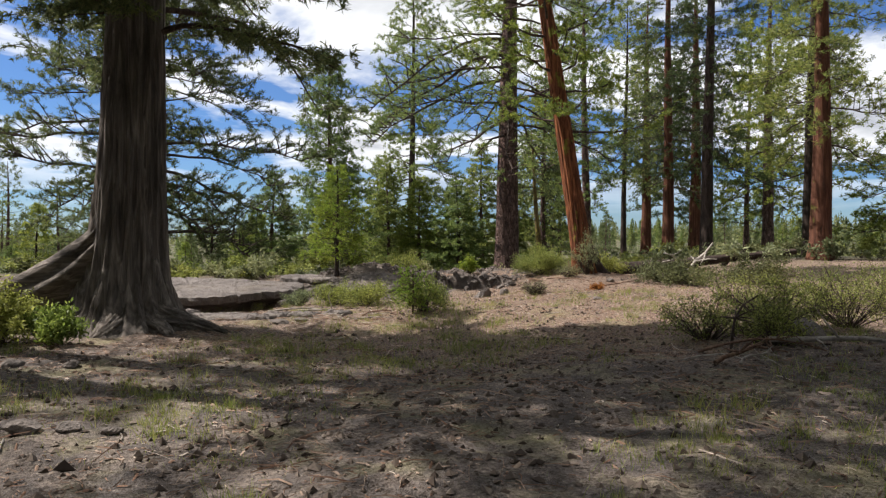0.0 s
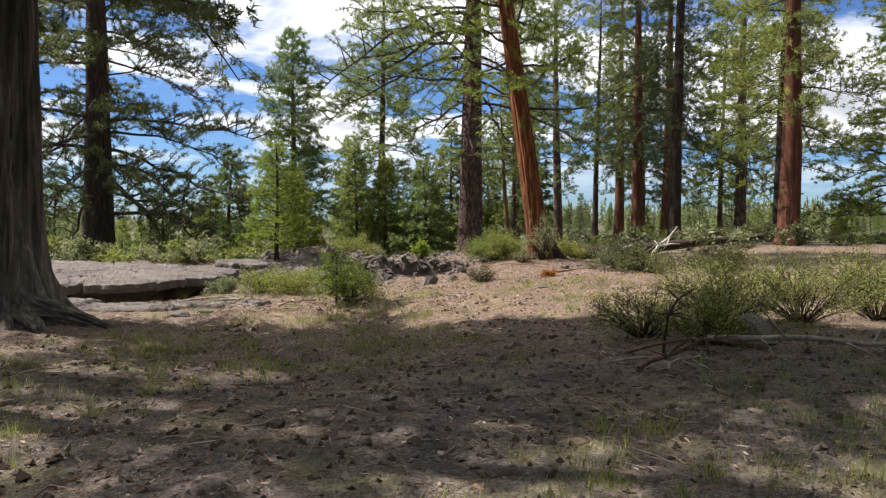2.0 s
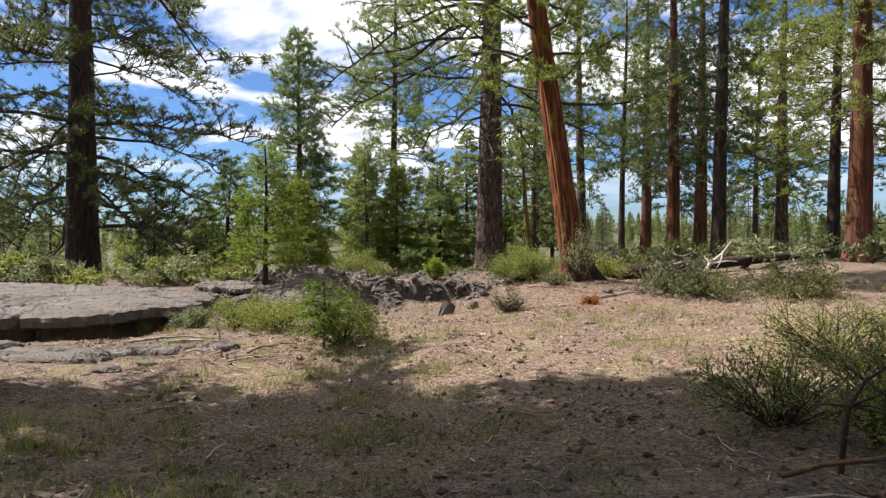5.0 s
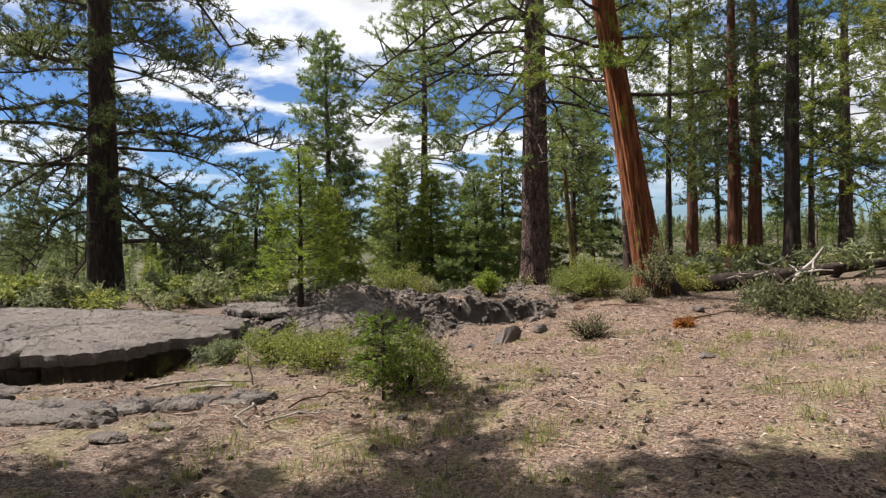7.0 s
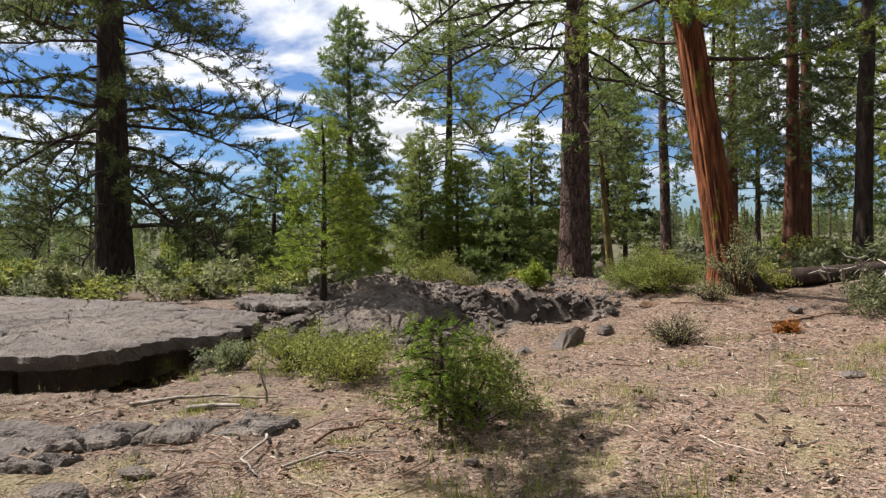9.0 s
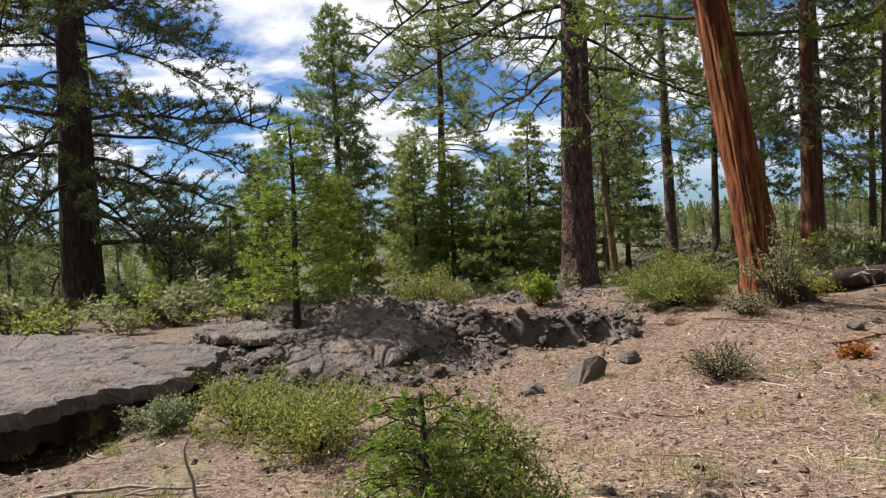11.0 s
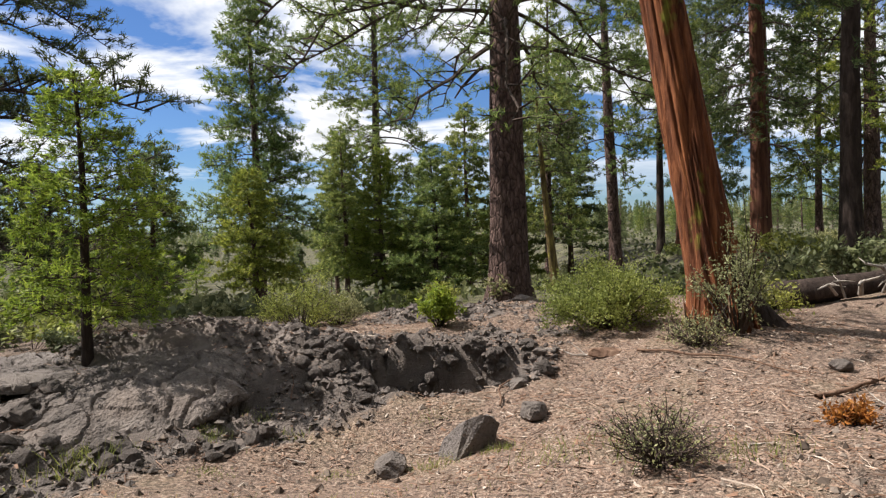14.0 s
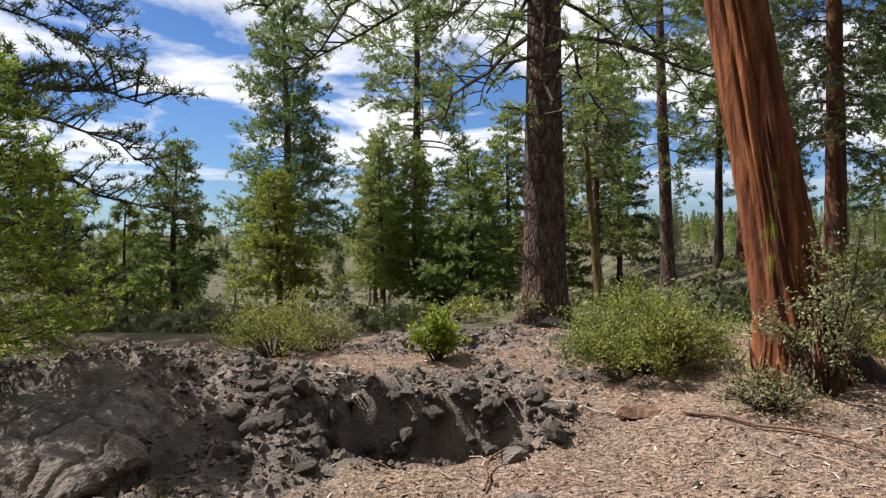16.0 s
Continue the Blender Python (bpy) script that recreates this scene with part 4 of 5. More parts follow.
# ---------------------------------------------------------------- lava: the tilted slab, plates and loose rocks
def slab(name, cx, cy, outline, tilt, thick, label, seed, mat, rings=26, sides=220, lump=0.05, cracks=9, undercut=0.25, z0=0.0, group="", fall=0.05, power=14, split=False):
    """A broken plate of rock. outline: corners round (cx, cy); tilt: the top's rise per metre in x and y."""
    r = np.random.default_rng(seed)
    pts = np.array(outline, float) - (cx, cy)
    seg = np.concatenate([pts, pts[:1]])
    ln = np.concatenate([[0], np.cumsum(np.linalg.norm(np.diff(seg, axis=0), axis=1))])
    s = np.linspace(0, ln[-1], sides, endpoint=False)
    edge = np.stack([np.interp(s, ln, seg[:, 0]), np.interp(s, ln, seg[:, 1])], 1)
    size = np.linalg.norm(edge, axis=1)
    wob = (fbm(s * 1.7, s * 0 + seed, 4, seed) - 0.5) * min(0.35, 0.22 * size.mean())
    notch = step(0.56, 0.60, fbm(s * 2.4, s * 0 + seed + 3.7, 3, seed + 5)) * min(0.2, 0.09 * size.mean())
    edge = edge * (1 + (wob - notch) / size)[:, None]
    f = np.linspace(0.0, 1, rings) ** 0.85
    P = edge[None] * f[:, None, None]
    X, Y = P[..., 0] + cx, P[..., 1] + cy
    top = z0 + tilt[0] * (X - cx) + tilt[1] * (Y - cy)
    top = top + lump * 2 * (fbm(X * 0.8, Y * 0.8, 3, seed + 1) - 0.5) + lump * 1.0 * (fbm(X * 4, Y * 4, 5, seed + 2) - 0.5) + 0.065 * (fbm(X * 14, Y * 14, 3, seed + 4) - 0.5)
    c = np.stack([r.uniform(X.min(), X.max(), cracks), r.uniform(Y.min(), Y.max(), cracks)], 1)
    d = np.hypot(X[..., None] - c[:, 0] + 0.5 * (fbm(X * 2, Y * 2, 3, 3)[..., None] - 0.5), Y[..., None] - c[:, 1])
    d.sort(axis=-1)
    top = top - 0.05 * (1 - step(0, 0.05, d[..., 1] - d[..., 0]))
    top = top - fall * f[:, None] ** power
    rows = [np.stack([X, Y, top], -1)]
    for q, (inn, dep) in enumerate(((1.005, 0.18), (0.99, 0.42), (1 - undercut * 0.45, 0.55), (1 - undercut, 0.85), (1 - undercut * 1.1, 1.6))):
        e = edge * (1 - (1 - inn) * np.minimum(1, 1.0 / size)[:, None] * 1.0)
        e = e + (r.normal(0, 0.012, e.shape))
        z = top[-1] - thick * dep * (0.85 + 0.3 * fbm(s * 3, s * 0, 3, q + seed))
        rows.append(np.stack([e[:, 0] + cx, e[:, 1] + cy, z], -1)[None])
    V = np.concatenate(rows)
    n = len(V)
    i = np.arange(n * sides).reshape(n, sides)
    j = np.roll(i, -1, 1)
    V = V - np.array([cx, cy, 0])
    V = V.reshape(-1, 3)
    F = np.stack([i[:-1], i[1:], j[1:], j[:-1]], -1).reshape(-1, 4)
    if not split:
        ob = new(name, sheet(name, V, F, mat, False))
        ob.location = (cx, cy, 0)
        return tagged(ob, label, "rock", group)
    # the crust lies in plates, parted along its cracks
    ob = thing(name, cx, cy, 0, label, "rock", group)
    mid = V[F].mean(1) + np.array([cx, cy, 0])
    own = np.hypot(mid[:, :1] - c[:, 0] + 0.5 * (fbm(mid[:, 0] * 2, mid[:, 1] * 2, 3, 3)[:, None] - 0.5), mid[:, 1:2] - c[:, 1]).argmin(1)
    for k in np.unique(own):
        used, inv = np.unique(F[own == k], return_inverse=True)
        part("crust_plate", sheet("crust_plate", V[used], inv.reshape(-1, 4), mat, False), ob)
    return ob


slab("lava_slab", -7.0, 18.3, ((-12.5, 17.4), (-9.0, 16.2), (-6.8, 15.75), (-5.3, 15.95), (-4.5, 16.7), (-4.05, 17.5), (-3.95, 18.4), (-4.2, 19.3), (-6.0, 20.4), (-9.5, 20.9), (-12.8, 20.4)), (0.0, 0.03), 0.42,
     "large tilted grey lava slab undercut along its broken edge", 3, SLAB, 64, 320, cracks=17, z0=0.15, undercut=0.75)
slab("lava_dome", -2.5, 19.5, ((-3.9, 19.2), (-3.3, 20.1), (-2.5, 20.9), (-1.6, 20.3), (-1.2, 19.4), (-1.75, 18.65), (-2.6, 18.15), (-3.4, 18.4)), (0.04, 0.215), 0.16, "grey domed lava crust split by fine cracks", 8, LAVA, 64, 320, 0.045, 26, 0.1, 0.27, fall=0.2, power=5, split=True)
slab("lava_ledge", -4.1, 20.0, ((-5.0, 20.2), (-4.3, 19.5), (-3.7, 19.35), (-3.2, 19.45), (-2.9, 19.8), (-3.0, 20.6), (-4.2, 21.0), (-5.0, 20.9)), (0.0, 0.02), 0.22, "flat lava ledge over a dark fissure behind the slab", 6, SLAB, 26, 160, 0.05, 4, 0.6, 0.30)
slab("lava_plate", -6.4, 14.8, ((-7.6, 14.6), (-6.6, 14.2), (-5.9, 14.4), (-5.7, 15.0), (-6.6, 15.4), (-7.6, 15.2)), (0.0, 0.02), 0.12, "low mossy lava plate in front of the slab", 5, LAVA, 14, 110, 0.12, 5, 0.1, h(-6.4, 14.9) + 0.10)
PLATES = (((-4.9, 12.7), (-4.2, 12.45), (-3.55, 12.6), (-3.5, 13.3), (-4.3, 13.5), (-5.0, 13.4)), ((-3.5, 12.65), (-3.05, 12.85), (-2.95, 13.4), (-3.5, 13.5)), ((-2.98, 12.95), (-2.5, 13.05), (-2.4, 13.6), (-2.95, 13.6)),
          ((-2.47, 13.12), (-2.0, 13.2), (-1.75, 13.55), (-2.3, 13.8)), ((-3.6, 12.2), (-3.2, 12.25), (-3.1, 12.55), (-3.55, 12.5)), ((-5.9, 13.2), (-5.0, 13.0), (-4.9, 13.6), (-5.8, 13.8)))
for k, o in enumerate(PLATES):
    c = np.mean(np.array(o), 0)
    slab("lava_plate", c[0], c[1], o, (0.0, -0.03), 0.13, "flat cracked lava plate with a broken edge in the litter", 20 + k, SLAB, 12, 80, 0.03, 4, 0.4, h(c[0], c[1]) + 0.06 + 0.015 * (k % 3), "broken plates in the litter")


def rock_mesh(size, seed, cuts=9, stretch=(1, 1, 1), lump=0.25, sub=3):
    r = np.random.default_rng(seed)
    bm = bmesh.new()
    bmesh.ops.create_icosphere(bm, subdivisions=sub, radius=1)
    v = np.array([w.co[:] for w in bm.verts])
    f = np.array([[w.index for w in q.verts] for q in bm.faces])
    bm.free()
    for k in range(cuts):
        n = unit(r.normal(0, 1, 3))
        d = r.uniform(0.45, 0.8)
        over = np.maximum(v @ n - d, 0)
        v = v - over[:, None] * n * 0.93
    v = v * (1 + lump * (fbm(v[:, 0] * 4.0 + seed + v[:, 2] * 2.2, v[:, 1] * 4.0 - v[:, 2] * 3.1, 4, seed) - 0.5))[:, None]
    v = v * np.array(stretch) * size
    return sheet("rock", v, f, LAVA, False)


SHARED = {}


def stone(x, y, size, seed, label, stretch, sink, turn, group):
    """One of a few shared rough stones, scaled."""
    key = (seed, size > 0.12)
    if key not in SHARED:
        SHARED[key] = rock_mesh(1.0, seed, 7, (1.15, 0.95, 0.8), 0.75, 3 if size > 0.12 else 2)
    ob = new("lava_rock", SHARED[key])
    z = float(relief(np.array([x]), np.array([y]))[0])
    ob.matrix_basis = pose(x, y, z + size * 0.6 * (1 - 2 * sink), turn * 3.0 % 50 - 25, turn * 1.7 % 50 - 25, turn) @ Matrix.Diagonal((size, size, size, 1))
    return tagged(ob, label, "rock", group)


def wedge_rock(x, y, turn, label):
    """A broken block: one broad sloping face, a peak and a steep back."""
    bm = bmesh.new()
    for p in ((-0.38, -0.18, -0.1), (0.0, -0.36, -0.1), (0.20, 0.02, -0.1), (-0.15, 0.28, -0.1), (0.03, -0.20, 0.35), (0.24, -0.07, 0.42), (0.27, 0.10, 0.28), (0.0, 0.22, 0.30), (-0.20, 0.02, 0.22), (-0.33, -0.10, 0.07)):
        bm.verts.new(p)
    bmesh.ops.convex_hull(bm, input=bm.verts[:])
    bmesh.ops.subdivide_edges(bm, edges=bm.edges[:], cuts=5, use_grid_fill=True)
    bmesh.ops.triangulate(bm, faces=bm.faces[:])
    v = np.array([w.co[:] for w in bm.verts])
    bm.verts.index_update()
    f = np.array([[w.index for w in q.verts] for q in bm.faces])
    bm.free()
    q = fbm(v[:, 0] * 9 + v[:, 2] * 4, v[:, 1] * 9 - v[:, 2] * 5, 4, 77) - 0.5
    v = v * (0.82 + 0.2 * q)[:, None]
    ob = new("lava_rock", sheet("lava_rock", v, f, SLAB, False))
    ob.matrix_basis = pose(x, y, float(relief(np.array([x]), np.array([y]))[0]), 0, 0, turn)
    return tagged(ob, label, "rock")


def rock(x, y, size, seed, label, stretch=(1, 1, 0.8), sink=0.3, turn=0, group="", name="lava_rock", tip=0, ground=None):
    ob = new(name, rock_mesh(size, seed, stretch=stretch))
    z = float(relief(np.array([x]), np.array([y]))[0]) if ground is None else ground
    ob.matrix_basis = pose(x, y, z + size * stretch[2] * (1 - 2 * sink) * 0.75, tip, tip * 0.5, turn)
    return tagged(ob, label, "rock", group)


wedge_rock(1.05, 18.5, -36, "upright angular lava block with a sloping brown-grey face")
rock(0.35, 18.35, 0.19, 2, "small dark lava stone in the litter", (1.15, 0.9, 0.75), 0.25, 60)
rock(1.62, 18.95, 0.17, 3, "rough black lava stone", (1.1, 0.9, 0.85), 0.25, 100)
rock(1.55, 19.75, 0.12, 4, "small brown lava stone near the pit", (1.2, 0.9, 0.7), 0.25)
rock(1.9, 20.3, 0.09, 5, "small brown stone in the litter", (1.2, 0.9, 0.7), 0.3)
rock(3.40, 14.85, 0.10, 6, "small dark stone in the open litter", (1.2, 0.9, 0.7), 0.3)
rock(4.62, 19.0, 0.10, 7, "small dark stone near the cedar", (1.2, 0.9, 0.8), 0.25)
rock(-2.55, 12.3, 0.11, 8, "flat lava stone in the litter", (1.4, 0.8, 0.45), 0.2)
rock(-2.85, 11.9, 0.13, 9, "flat grey lava stone", (1.5, 0.8, 0.45), 0.2)
rock(-0.27, 12.72, 0.055, 10, "pale pebble in the litter", (1.2, 0.9, 0.7), 0.2)
rock(0.13, 6.1, 0.07, 12, "dark lava clod on the soil", (1.3, 0.9, 0.8), 0.25)
rock(2.55, 27.0, 0.35, 13, "dark lava boulder behind the bush", (1.5, 1, 0.7), 0.3)
rock(4.3, 26.4, 0.45, 14, "dark lava boulder in the brush", (1.7, 1, 0.7), 0.3)
rock(3.3, 25.7, 0.3, 15, "dark lava boulder beside the brush", (1.6, 1, 0.6), 0.3)
for k, (x, y, s) in enumerate(((-2.9, 4.9, 0.12), (-3.15, 5.15, 0.09), (-2.6, 5.0, 0.09), (-3.6, 4.9, 0.13), (-2.2, 6.6, 0.07), (-4.6, 7.4, 0.12), (-4.1, 7.6, 0.10), (-2.3, 5.05, 0.07), (-3.3, 6.3, 0.08))):
    rock(x, y, s, 30 + k, "rough dark lava stone on bare soil", (1.3, 1, 0.65), 0.25, k * 50, "stones on the soil")
# blocks round the pit's rim
r = np.random.default_rng(17)
for k in range(64):
    a = r.uniform(-0.6, 3.7)
    x, y = 0.72 + 1.1 * math.cos(a) * r.uniform(0.95, 1.25), 20.3 + 0.6 * math.sin(a) * r.uniform(0.98, 1.45)
    stone(x, y, 0.04 + 0.09 * r.uniform() ** 2, 60 + k % 9, "broken dark lava block on the rim of the pit", 0, r.uniform(0.2, 0.45), r.uniform(0, 360), "blocks round the pit")
for k in range(46):
    a = r.uniform(0.2, 3.6)
    x, y = 0.72 + 0.98 * math.cos(a) * r.uniform(0.78, 1.02), 20.25 + 0.46 * math.sin(a) * r.uniform(0.8, 1.05)
    stone(x, y, r.uniform(0.05, 0.125), 60 + k % 9, "dark broken lava block in the wall of the pit", 0, 0.45, r.uniform(0, 360), "blocks round the pit")
for k in range(34):
    x, y = r.uniform(-1.0, 0.1), r.uniform(19.6, 20.7)
    stone(x, y, r.uniform(0.05, 0.11), 60 + k % 9, "broken dark lava block on the rim of the pit", 0, 0.3, r.uniform(0, 360), "blocks round the pit")
# blocks along the slab's foot and its fissure
for k in range(40):
    t = r.uniform()
    x, y = -4.25 + 0.95 * t + r.normal(0, 0.16), 16.5 + 2.9 * t + r.normal(0, 0.14)
    stone(x, y, r.uniform(0.06, 0.18), 60 + k % 9, "dark lava block fallen in the crack by the slab", 0, 0.3, r.uniform(0, 360), "blocks by the slab")
for k in range(16):
    x, y = r.uniform(-9.5, -4.8), 15.75 + r.normal(0, 0.12)
    stone(x, y, r.uniform(0.08, 0.22), 60 + k % 9, "dark lava block at the foot of the slab", 0, 0.3, r.uniform(0, 360), "blocks by the slab")
# mossy lumps along the dome's broken lower edge
for k in range(60):
    t = r.uniform()
    x, y = -3.75 + 3.0 * t + r.normal(0, 0.12), 18.3 - 0.3 * math.sin(t * 3.1) + 0.85 * t ** 2 + r.normal(0, 0.12)
    stone(x, y, 0.03 + 0.09 * r.uniform() ** 2, 60 + k % 9, "dark mossy lava lump along the broken crust", 0, 0.35, r.uniform(0, 360), "lumps along the crust")
# broken crust across the top of the mound
for k in range(50):
    t = r.uniform()
    x, y = -1.5 + 1.6 * t + r.normal(0, 0.2), 20.75 + 0.25 * math.sin(t * 5) + r.normal(0, 0.22)
    stone(x, y, 0.03 + 0.075 * r.uniform() ** 2, 60 + k % 9, "broken dark lava crust on the mound", 0, 0.35, r.uniform(0, 360), "broken crust on the mound")
# rubble, far too much to count
rub = Pile()
OCT = np.array([[1, 0, 0], [-1, 0, 0], [0, 1, 0], [0, -1, 0], [0, 0, 1], [0, 0, -1]], float)
OCTF = np.array([[0, 2, 4], [2, 1, 4], [1, 3, 4], [3, 0, 4], [2, 0, 5], [1, 2, 5], [3, 1, 5], [0, 3, 5]])


def scatter_stones(pile, x, y, s, r):
    n = len(x)
    z = np.concatenate([relief(a, b) for a, b in zip(np.array_split(x, 20), np.array_split(y, 20))])
    v = OCT[None] * s[:, None, None] * r.uniform(0.5, 1.25, (n, 6, 1)) + r.normal(0, 0.22, (n, 6, 3)) * s[:, None, None]
    a = r.uniform(0, 6.28, n)
    c, q = np.cos(a)[:, None], np.sin(a)[:, None]
    v = np.stack([v[..., 0] * c - v[..., 1] * q, v[..., 0] * q + v[..., 1] * c, v[..., 2] * 0.75], -1)
    v = v + np.stack([x, y, z + s * 0.15], -1)[:, None]
    pile.add(v.reshape(-1, 3), (OCTF[None] + np.arange(n)[:, None, None] * 6).reshape(-1, 3))


x, y = r.uniform(-5.2, 3.2, 30000), r.uniform(17.3, 25.5, 30000)
keep = (lava_mask(x, y) > r.uniform(0.1, 0.9, len(x))) & (np.hypot((x + 2.5) / 1.25, (y - 19.5) / 1.2) > r.uniform(0.85, 1.15, len(x)))
x, y = x[keep], y[keep]
scatter_stones(rub, x, y, 0.016 + 0.05 * r.uniform(0, 1, len(x)) ** 3.0, r)
tagged(new("lava_rubble", rub.mesh("lava_rubble", LAVA)), "crumbled dark lava rubble over the mound", "rubble", kind="stuff")


# ---------------------------------------------------------------- brush
def bush(name, x, y, wide, tall, leaf_mat, label, seed, stems=26, per=60, size=0.03, ground=None, group="", long=2.5, open_=0.35, airy=1.0):
    r = np.random.default_rng(seed)
    ob = thing(name, x, y, (float(relief(np.array([x]), np.array([y]))[0]) if ground is None else ground) - 0.03, label, "bush", group)
    wood, cs = Pile(), []
    for k in range(stems):
        a, lean = r.uniform(0, 6.28), r.uniform(0.05, 1.0) ** 0.7
        out = np.array([math.cos(a), math.sin(a), 0]) * wide * 0.5 * lean
        end = out + np.array([0, 0, tall * (1.05 - 0.55 * lean ** 2) * r.uniform(0.5, 1.25)])
        p0 = out * 0.12
        mid = (p0 + end) / 2 + np.array([0, 0, 0.08 * tall]) + r.normal(0, 0.05 * wide, 3) * [1, 1, 0.4]
        line = np.array([p0, p0 * 0.5 + mid * 0.5 + r.normal(0, 0.02, 3), mid, mid * 0.45 + end * 0.55 + r.normal(0, 0.02, 3), end])
        wood.add(*tube(line, np.linspace(0.011, 0.003, 5) * (0.6 + 0.5 * tall), 3))
        for q in range(3):
            g = r.uniform(0.35, 0.95)
            b = np.array([np.interp(g, np.linspace(0, 1, 5), line[:, c]) for c in range(3)])
            tip = b + unit(r.normal(0, 1, 3) + out * 1.2 + [0, 0, 0.7]) * wide * r.uniform(0.1, 0.22)
            wood.add(*tube([b, (b + tip) / 2 + r.normal(0, 0.008, 3), tip], [0.004, 0.003, 0.0015], 3))
            t = r.uniform(0.15, 1.05, per // 4)[:, None]
            cs.append(b + (tip - b) * t + r.normal(0, 0.035 * wide ** 0.5, (per // 4, 3)))
        t = r.uniform(open_, 1.05, per // 4)[:, None]
        cs.append(mid + (end - mid) * t + r.normal(0, 0.05 * wide ** 0.5, (per // 4, 3)))
    c = np.concatenate(cs)
    c[:, 2] = np.maximum(c[:, 2], 0.03)
    leaf = Pile()
    leaf.add(*leaves(c, size, r, 0.35, long))
    part("stem", wood.mesh("stem", TWIG), ob)
    part("foliage", leaf.mesh("foliage", leaf_mat), ob)
    return ob


bush("bitterbrush", -0.36, 13.75, 1.45, 0.62, LEAF_BUSH, "ragged green bitterbrush with a dark shaded foot", 1, 44, 170, 0.017, open_=0.6)
tree("fir_seedling", -0.55, 13.35, 0.92, 0.008, 0.12, 0.25, "fir", 24, 3, TWIG, NEEDLE_YOUNG, "bright green fir seedling growing in the bitterbrush", 51, (18, 0.05, 0.0045, 1.0), sides=6, flare=0.1, bend=0.02)
bush("bitterbrush", -1.75, 15.4, 1.5, 0.42, LEAF_BUSH, "low spreading bitterbrush by the lava mound", 2, 46, 165, 0.016)
bush("bitterbrush", -2.7, 16.3, 1.4, 0.45, LEAF_BUSH, "low spreading bitterbrush by the lava mound", 3, 40, 165, 0.016)
bush("bitterbrush", -3.5, 16.2, 0.8, 0.36, LEAF_GREY, "small grey-green brush at the slab's corner", 4, 22, 135, 0.016)
bush("bitterbrush", 3.05, 21.8, 1.85, 0.76, LEAF_BUSH, "full yellow-green bitterbrush between the pine and the cedar", 5, 80, 300, 0.017)
bush("currant_shrub", 0.72, 22.6, 0.65, 0.62, NEEDLE_YOUNG, "small bright green shrub on the lava crest", 7, 26, 80, 0.03)
bush("bitterbrush", -1.5, 23.1, 1.6, 0.75, LEAF_BUSH, "yellow-green brush along the lava crest", 8, 46, 165, 0.016)
bush("bitterbrush", -1.0, 23.9, 1.2, 0.55, LEAF_GREY, "grey-green brush along the lava crest", 9, 36, 150, 0.016)
bush("bitterbrush", -6.05, 9.1, 1.5, 0.66, LEAF_BUSH, "leafy green brush beside the old cedar's roots", 10, 60, 130, 0.028)
bush("bitterbrush", -5.2, 8.95, 0.9, 0.48, LEAF_GREEN, "leafy green brush beside the old cedar's roots", 11, 30, 110, 0.028)
bush("cedar_shrub", 4.2, 20.3, 1.05, 1.3, LEAF_GREY, "pale sparse shrub growing up the cedar's foot", 12, 26, 100, 0.017, open_=0.1)
bush("bitterbrush", 3.65, 20.1, 0.9, 0.34, LEAF_GREY, "dry grey brush at the cedar's foot", 13, 60, 22, 0.015)
bush("bitterbrush", 2.35, 17.3, 0.95, 0.36, LEAF_GREY, "half-dead grey brush in the open litter", 14, 80, 13, 0.013)
bush("juniper_mat", 6.2, 18.6, 2.5, 0.45, LEAF_SAGE, "low spreading dark green shrub in the clearing", 15, 60, 130, 0.028)
bush("juniper_mat", 8.3, 18.2, 2.4, 0.45, LEAF_SAGE, "low spreading grey-green shrub in the clearing", 16, 50, 120, 0.028)
bush("juniper_mat", 5.2, 22.6, 1.8, 0.5, LEAF_BUSH, "low green shrub near the fallen log", 17, 40, 100, 0.028)
for k, (x, y, w, t, m) in enumerate(((3.9, 9.6, 1.3, 0.62, LEAF_BUSH), (5.0, 9.9, 1.5, 0.7, LEAF_BUSH), (6.2, 10.2, 1.6, 0.75, LEAF_BUSH), (7.4, 10.5, 1.6, 0.7, LEAF_BUSH), (5.6, 11.8, 1.8, 0.7, LEAF_BUSH), (7.2, 12.4, 1.9, 0.75, LEAF_BUSH), (8.8, 11.6, 1.8, 0.8, LEAF_BUSH), (9.0, 13.6, 2.0, 0.8, LEAF_BUSH), (4.4, 8.75, 0.9, 0.5, LEAF_BUSH), (10.5, 13.0, 1.8, 0.8, LEAF_BUSH))):
    bush("bitterbrush", x, y, w * 1.1, t * 0.95, m, "straggly sunlit bitterbrush east of the path", 70 + k, 56, 64, 0.015, open_=0.4, group="brush east of the path")
# brush beyond the crest, built once and copied
kinds_b = [bush("brush", 0, 60, 2.0, 0.9, m, "bushy clump of brush in the meadow", 90 + k, 9, 72, 0.06, group="meadow brush") for k, m in enumerate((LEAF_GREY, LEAF_BUSH, LEAF_SAGE))]
r = np.random.default_rng(23)
spots = [(x, y) for x, y in zip(r.uniform(-13, -4.2, 26), r.uniform(21.2, 24.5, 26))] + [(r.uniform(-20, -9), r.uniform(24, 30)) for k in range(26)] + [(r.uniform(-9, 6), r.uniform(26.5, 34)) for k in range(30)] + [(r.uniform(5, 22), r.uniform(22.5, 32)) for k in range(34)] + [(r.uniform(-0.7, 0.75) * y, y) for y in r.uniform(34, 70, 60)]
